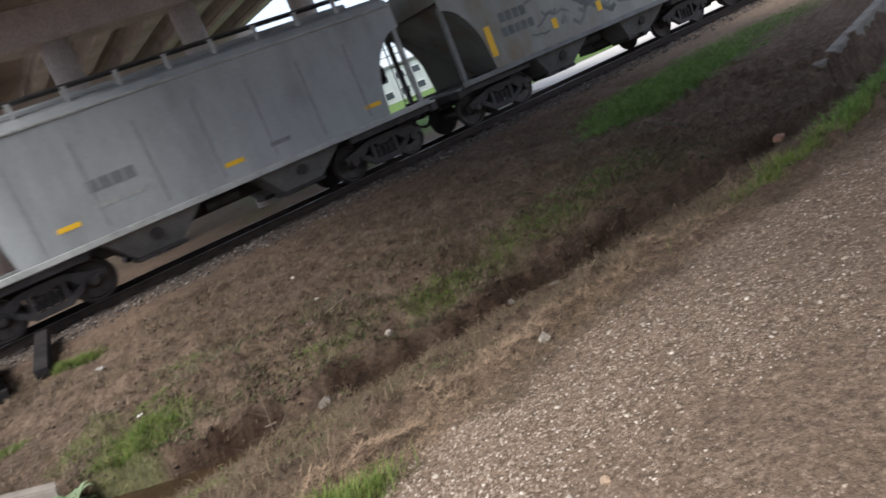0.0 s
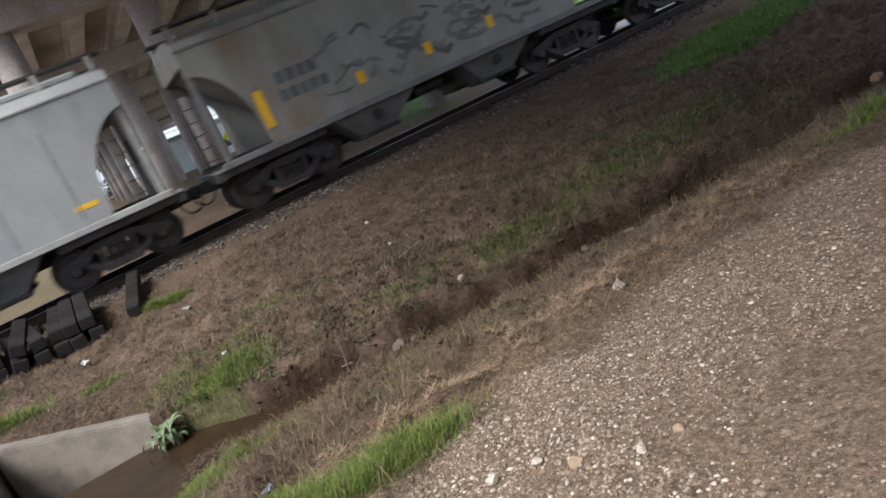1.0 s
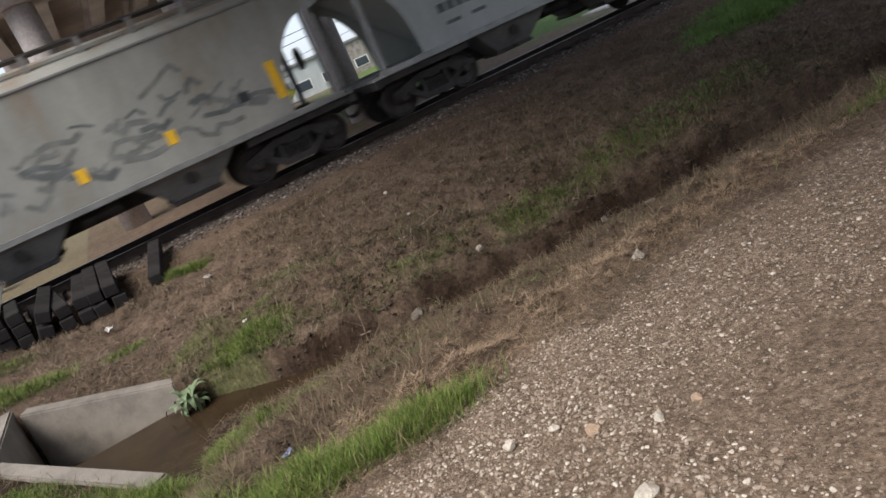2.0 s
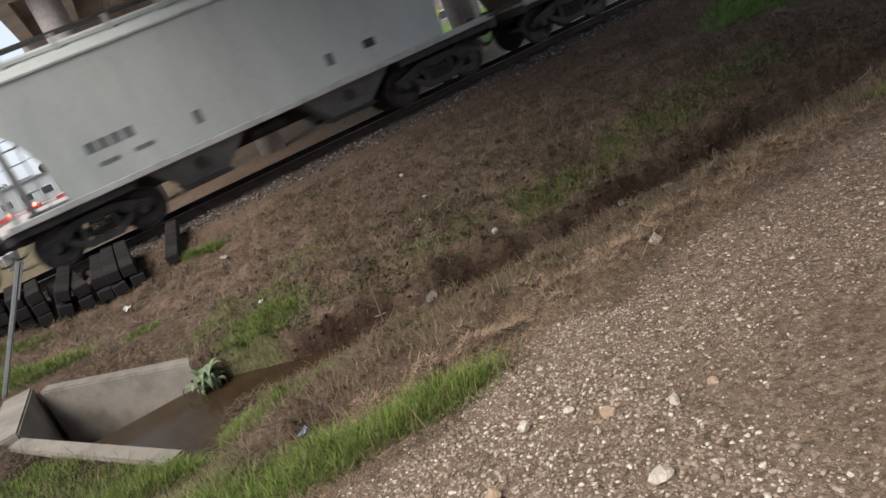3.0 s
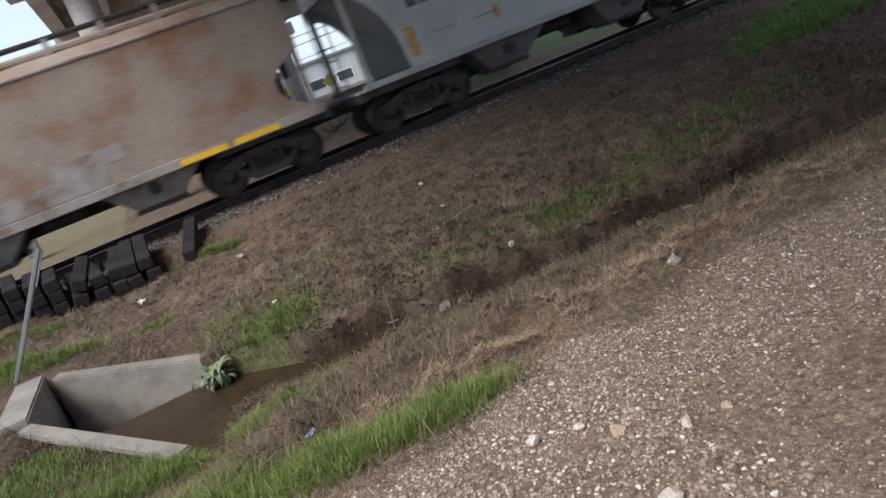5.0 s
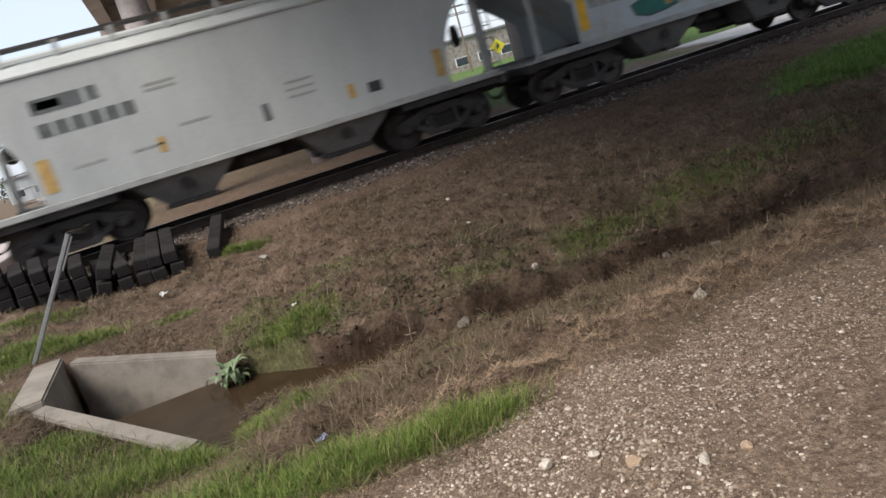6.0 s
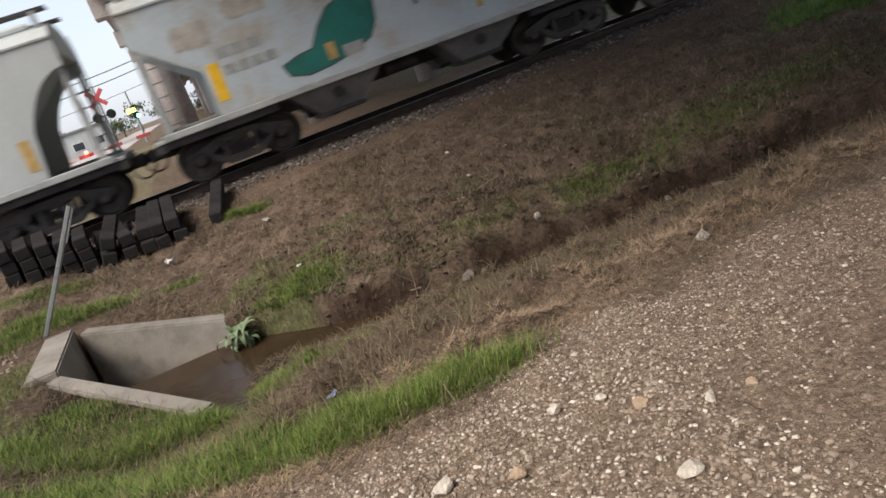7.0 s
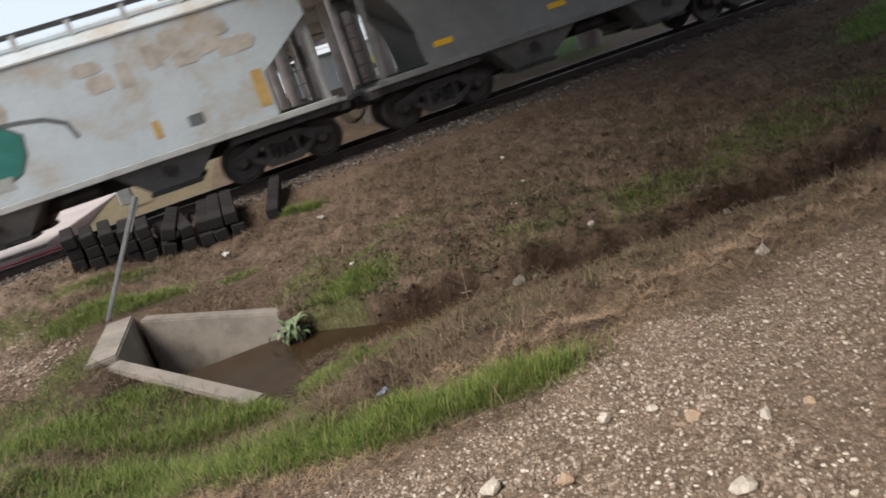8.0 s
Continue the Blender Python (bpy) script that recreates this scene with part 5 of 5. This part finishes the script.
def build_stuff():
    rnd = random.Random(77)
    spots = []
    while len(spots) < 52000:
        x, y = rnd.uniform(-0.6, 9.5), rnd.uniform(0.9, 4.3)
        if rnd.random() > 1.0 / (0.45 + 0.32 * max(0.0, x)):
            continue
        e = edge_y(x)
        if y > e + 0.12 * fbm(x, y, 1.3, 7):
            continue
        band = math.exp(-((e - 0.75 - y) / 0.55) ** 2)
        if rnd.random() > 0.12 + 0.7 * band + 0.75 * fbm(x, y, 1.1, 9.0) + 0.5 * (1 - smooth(1.0, 1.9, x + 0.4 * fbm(x, y, 1.5, 19.0))):
            continue
        close = y < 3.1 and x < 1.5
        r = 0.0024 + (0.0115 if close else 0.0075) * rnd.random() ** 3.2
        if rnd.random() < (0.011 if close else 0.006):
            r = rnd.uniform(0.01, 0.02)
        spots.append((x, y, surface(x, y) + r * 0.15, r))
    for q in range(2600):
        x, y = rnd.gauss(-4.1, 0.7), rnd.gauss(9.4, 0.9)
        if x > -2.9:
            continue
        r = rnd.uniform(0.008, 0.03)
        spots.append((x, y, surface(x, y) + r * 0.15, r))
    pebbles("gravel", "pale crushed limestone gravel strewn over the yard", spots, island_mat("limestone_gravel", [(0.2, 0.15, 0.112), (0.3, 0.235, 0.182), (0.235, 0.178, 0.135), (0.36, 0.29, 0.228), (0.26, 0.198, 0.15), (0.42, 0.35, 0.28), (0.32, 0.246, 0.19), (0.5, 0.43, 0.355), (0.68, 0.61, 0.52)]))
    spots = []
    while len(spots) < 7000:
        x, y = rnd.uniform(-7, 34), RAIL_Y + rnd.choice([rnd.uniform(-1.3, -0.1), rnd.gauss(-0.95, 0.28), rnd.uniform(0.1, 3.2)])
        r = rnd.uniform(0.018, 0.045)
        spots.append((x, y, surface(x, y) + r * 0.2, r))
    for q in range(500):
        x, y = rnd.uniform(-6.5, -3.6), rnd.uniform(13.4, 15.5)
        r = rnd.uniform(0.01, 0.035)
        spots.append((x, y, surface(x, y) + r * 0.2, r))
    pebbles("ballast", "dark crushed stone ballast along the rails", spots, island_mat("ballast_stone", [(0.04, 0.034, 0.03), (0.075, 0.062, 0.055), (0.12, 0.1, 0.088), (0.26, 0.23, 0.205)]))

    # dry grass lying flat, thick on the near bank and the ditch's lip, thin further off
    rows = []
    while len(rows) < 95000:
        x, y = rnd.uniform(-4.5, 13), rnd.uniform(3.2, 14.4)
        if rnd.random() > 1.0 / (0.7 + 0.1 * max(0.0, x - 2) + 0.06 * max(0, y - 7)):
            continue
        e, d = edge_y(x), ditch_mid(x)
        if y < e - 0.15 + 0.3 * fbm(x, y, 2.0, 4.0) or (-2.62 < x < -0.4 and wing_lines(x)[0] - 0.22 < y < wing_lines(x)[1] + 0.22):
            continue
        if rnd.random() > 0.35 + 1.1 * fbm(x, y, 1.1, 6.0) + (0.5 if y < 7 else 0.1):
            continue
        z = surface(x, y)
        if z < WATER_Z + 0.02:
            continue
        rows.append((x, y, z + rnd.uniform(0.0, 0.03), rnd.uniform(0.05, 0.2), rnd.uniform(0.0013, 0.003) * (1 + 0.12 * max(0, y - 5)), rnd.uniform(0, 6.28), rnd.choice([rnd.uniform(0, 0.25), rnd.uniform(0, 0.25), rnd.uniform(0.2, 0.9)]), rnd.uniform(-0.1, 0.4)))
    # arching tufts
    for q in range(6200):
        x, y = rnd.uniform(-0.6, 9.0), rnd.uniform(4.0, 10.5)
        d = ditch_mid(x)
        if surface(x, y) < WATER_Z + 0.04 or (x < 0 and y > 6) or rnd.random() > 0.55 + 0.9 * fbm(x, y, 1.0, 14.0) - 0.07 * max(0, y - 8):
            continue
        z, base = surface(x, y), rnd.uniform(0, 6.28)
        for b in range(rnd.randint(8, 16)):
            rows.append((x + rnd.gauss(0, 0.03), y + rnd.gauss(0, 0.03), z, rnd.uniform(0.07, 0.22), rnd.uniform(0.0014, 0.0032), base + rnd.gauss(0, 1.1), rnd.uniform(0.3, 1.2), rnd.uniform(0.2, 1.0)))
    blades("dry_grass", "matted dry brown grass and straw on the ditch banks", rows, island_mat("straw", [(0.06, 0.042, 0.027), (0.105, 0.076, 0.049), (0.165, 0.121, 0.078), (0.095, 0.074, 0.05), (0.13, 0.096, 0.064), (0.32, 0.245, 0.16)]), "dry grass")
    # broken straw scattered on the trodden bank
    rows = []
    while len(rows) < 17000:
        x, y = rnd.uniform(-2.4, 11.0), rnd.uniform(7.6, 14.2)
        z = surface(x, y)
        if z < WATER_Z + 0.04 or (-2.62 < x < -0.4 and y < wing_lines(x)[1] + 0.22) or rnd.random() > 0.5 + 1.0 * fbm(x, y, 0.9, 26.0) - 0.05 * max(0, y - 11):
            continue
        rows.append((x, y, z + rnd.uniform(0.01, 0.04), rnd.uniform(0.05, 0.2), rnd.uniform(0.002, 0.0042), rnd.uniform(0, 6.28), rnd.choice([0.05, 0.12, 0.3, 0.7]), rnd.uniform(0, 0.3)))
    blades("scattered_straw", "broken pale straw scattered over the trodden bank", rows, island_mat("grey_straw", [(0.13, 0.096, 0.07), (0.2, 0.152, 0.112), (0.27, 0.21, 0.157), (0.16, 0.115, 0.082), (0.36, 0.29, 0.22)]), "straw")
    # crumbs and clods of earth on the banks
    spots = []
    while len(spots) < 8000:
        x = rnd.uniform(-0.4, 10.0)
        d = ditch_mid(x)
        y = rnd.choice([rnd.gauss(d + 0.9, 0.8), rnd.gauss(d - 0.8, 0.7), rnd.uniform(5.0, 13.0)])
        z = surface(x, y)
        if z < WATER_Z + 0.01 or y < edge_y(x) + 0.7 or rnd.random() > 0.45 + 1.1 * fbm(x, y, 1.3, 16.0):
            continue
        r = 0.008 + 0.034 * rnd.random() ** 2.2
        spots.append((x, y, z + r * 0.2, r))
    pebbles("earth_clods", "dark crumbling clods of earth on the ditch banks", spots, island_mat("earth_clod", [(0.05, 0.034, 0.025), (0.085, 0.059, 0.043), (0.12, 0.084, 0.061), (0.07, 0.05, 0.035), (0.17, 0.125, 0.09)]))
    # a tan fringe along the yard's edge
    rows = []
    for q in range(34000):
        x = rnd.uniform(-1.6, 5.0)
        y = edge_y(x) + 0.34 + rnd.gauss(0, 0.23) + 0.2 * max(0, -x) + 0.1 * max(0, x - 1)
        rows.append((x, y, surface(x, y), rnd.uniform(0.025, 0.085), rnd.uniform(0.0012, 0.0024), rnd.uniform(0, 6.28), rnd.uniform(0.0, 0.55), rnd.uniform(0, 0.4)))
    blades("dry_fringe", "pale tan dry grass along the edge of the yard", rows, island_mat("pale_straw", [(0.28, 0.19, 0.123), (0.39, 0.276, 0.183), (0.48, 0.352, 0.242), (0.32, 0.224, 0.148)]), "dry grass")

    rows, far_rows = [], []
    for cx, cy, rx, ry, k in GRASS_SPOTS:
        far = cx > 7
        n = int(min(8000, ((9000 if cy < 6 else 3200) if far else 12500) * rx * ry * k * (2.2 if rx * ry < 0.15 else 1.0)) + 500 * k)
        made = tries = 0
        while made < n and tries < n * 6:
            tries += 1
            x, y = cx + rnd.gauss(0, rx * 0.6), cy + rnd.gauss(0, ry * 0.6)
            if rnd.random() > green_amount(x, y) + 0.08 or surface(x, y) < WATER_Z + 0.03:
                continue
            if -2.62 < x < -0.4:
                y0, y1, t0, t1 = wing_lines(x)
                if y0 - 0.22 < y < y1 + 0.22:
                    continue
            tall = (0.13 if k > 0.8 else 0.075) * (1.4 if far else 1.0)
            (far_rows if far else rows).append((x, y, surface(x, y) - 0.01, tall * rnd.uniform(0.55, 1.45), rnd.uniform(0.0013, 0.0027) * (2.2 if far else 1.0), rnd.uniform(0, 6.28), rnd.uniform(0.6, 1.45), rnd.uniform(0.1, 0.9)))
            made += 1
    blades("grass", "fresh green grass in tufts and strips", rows, island_mat("fresh_blades", [(0.058, 0.1, 0.016), (0.095, 0.15, 0.026), (0.125, 0.185, 0.036), (0.17, 0.22, 0.052), (0.27, 0.245, 0.1)], rough=0.7))
    # the far blades are a lighter copy of the fresh green, lifted for daylight
    blades("tall_grass", "taller grass beside the rails and the ditch, its green lightened for daylight", far_rows, island_mat("daylit_blades", [(0.08, 0.16, 0.03), (0.12, 0.215, 0.045), (0.16, 0.26, 0.06), (0.21, 0.28, 0.085)], rough=0.7))

    # low dark weeds among the straw on the far bank
    rows = []
    while len(rows) < 20000:
        x, y = rnd.uniform(-1, 9.5), rnd.uniform(4.4, 9.6)
        d = ditch_mid(x)
        if surface(x, y) < WATER_Z + 0.03 or (x < -0.4 and y < 10):
            continue
        if rnd.random() > 0.1 + 1.6 * fbm(x, y, 1.4, 12.0) + (0.15 if d < y < d + 2.2 else -0.1):
            continue
        z = surface(x, y)
        rows.append((x, y, z, rnd.uniform(0.02, 0.07), rnd.uniform(0.003, 0.008), rnd.uniform(0, 6.28), rnd.uniform(0.2, 1.2), rnd.uniform(0.0, 0.6)))
    blades("low_weeds", "low dull green weeds among the straw", rows, island_mat("weed_green", [(0.05, 0.07, 0.025), (0.07, 0.09, 0.035), (0.1, 0.115, 0.05)]), "weeds")

# ---- build ----
build_ground()
build_water()
build_culvert()
build_far_wall()
build_bridge()
build_rear_blocker()
build_train()
build_sleeper_pile()
build_post()
build_weed()
build_stones()
build_twigs()
build_litter()
build_wrapper()
build_beyond()
build_stuff()
build_track()


def motions():
    for root, x in MOVING:
        walk(root, [(t, pose(x - SPEED * t, CAR_Y, 0)) for t in (0.0, 2.0, 4.0, 6.0, 8.0)])
    for ws, w in ROLLING:
        walk(ws, [(k / 15, pose(w, 0, WHEEL_R, 0, math.degrees(-SPEED * (k / 15) / WHEEL_R), 0)) for k in range(121)])


motions()
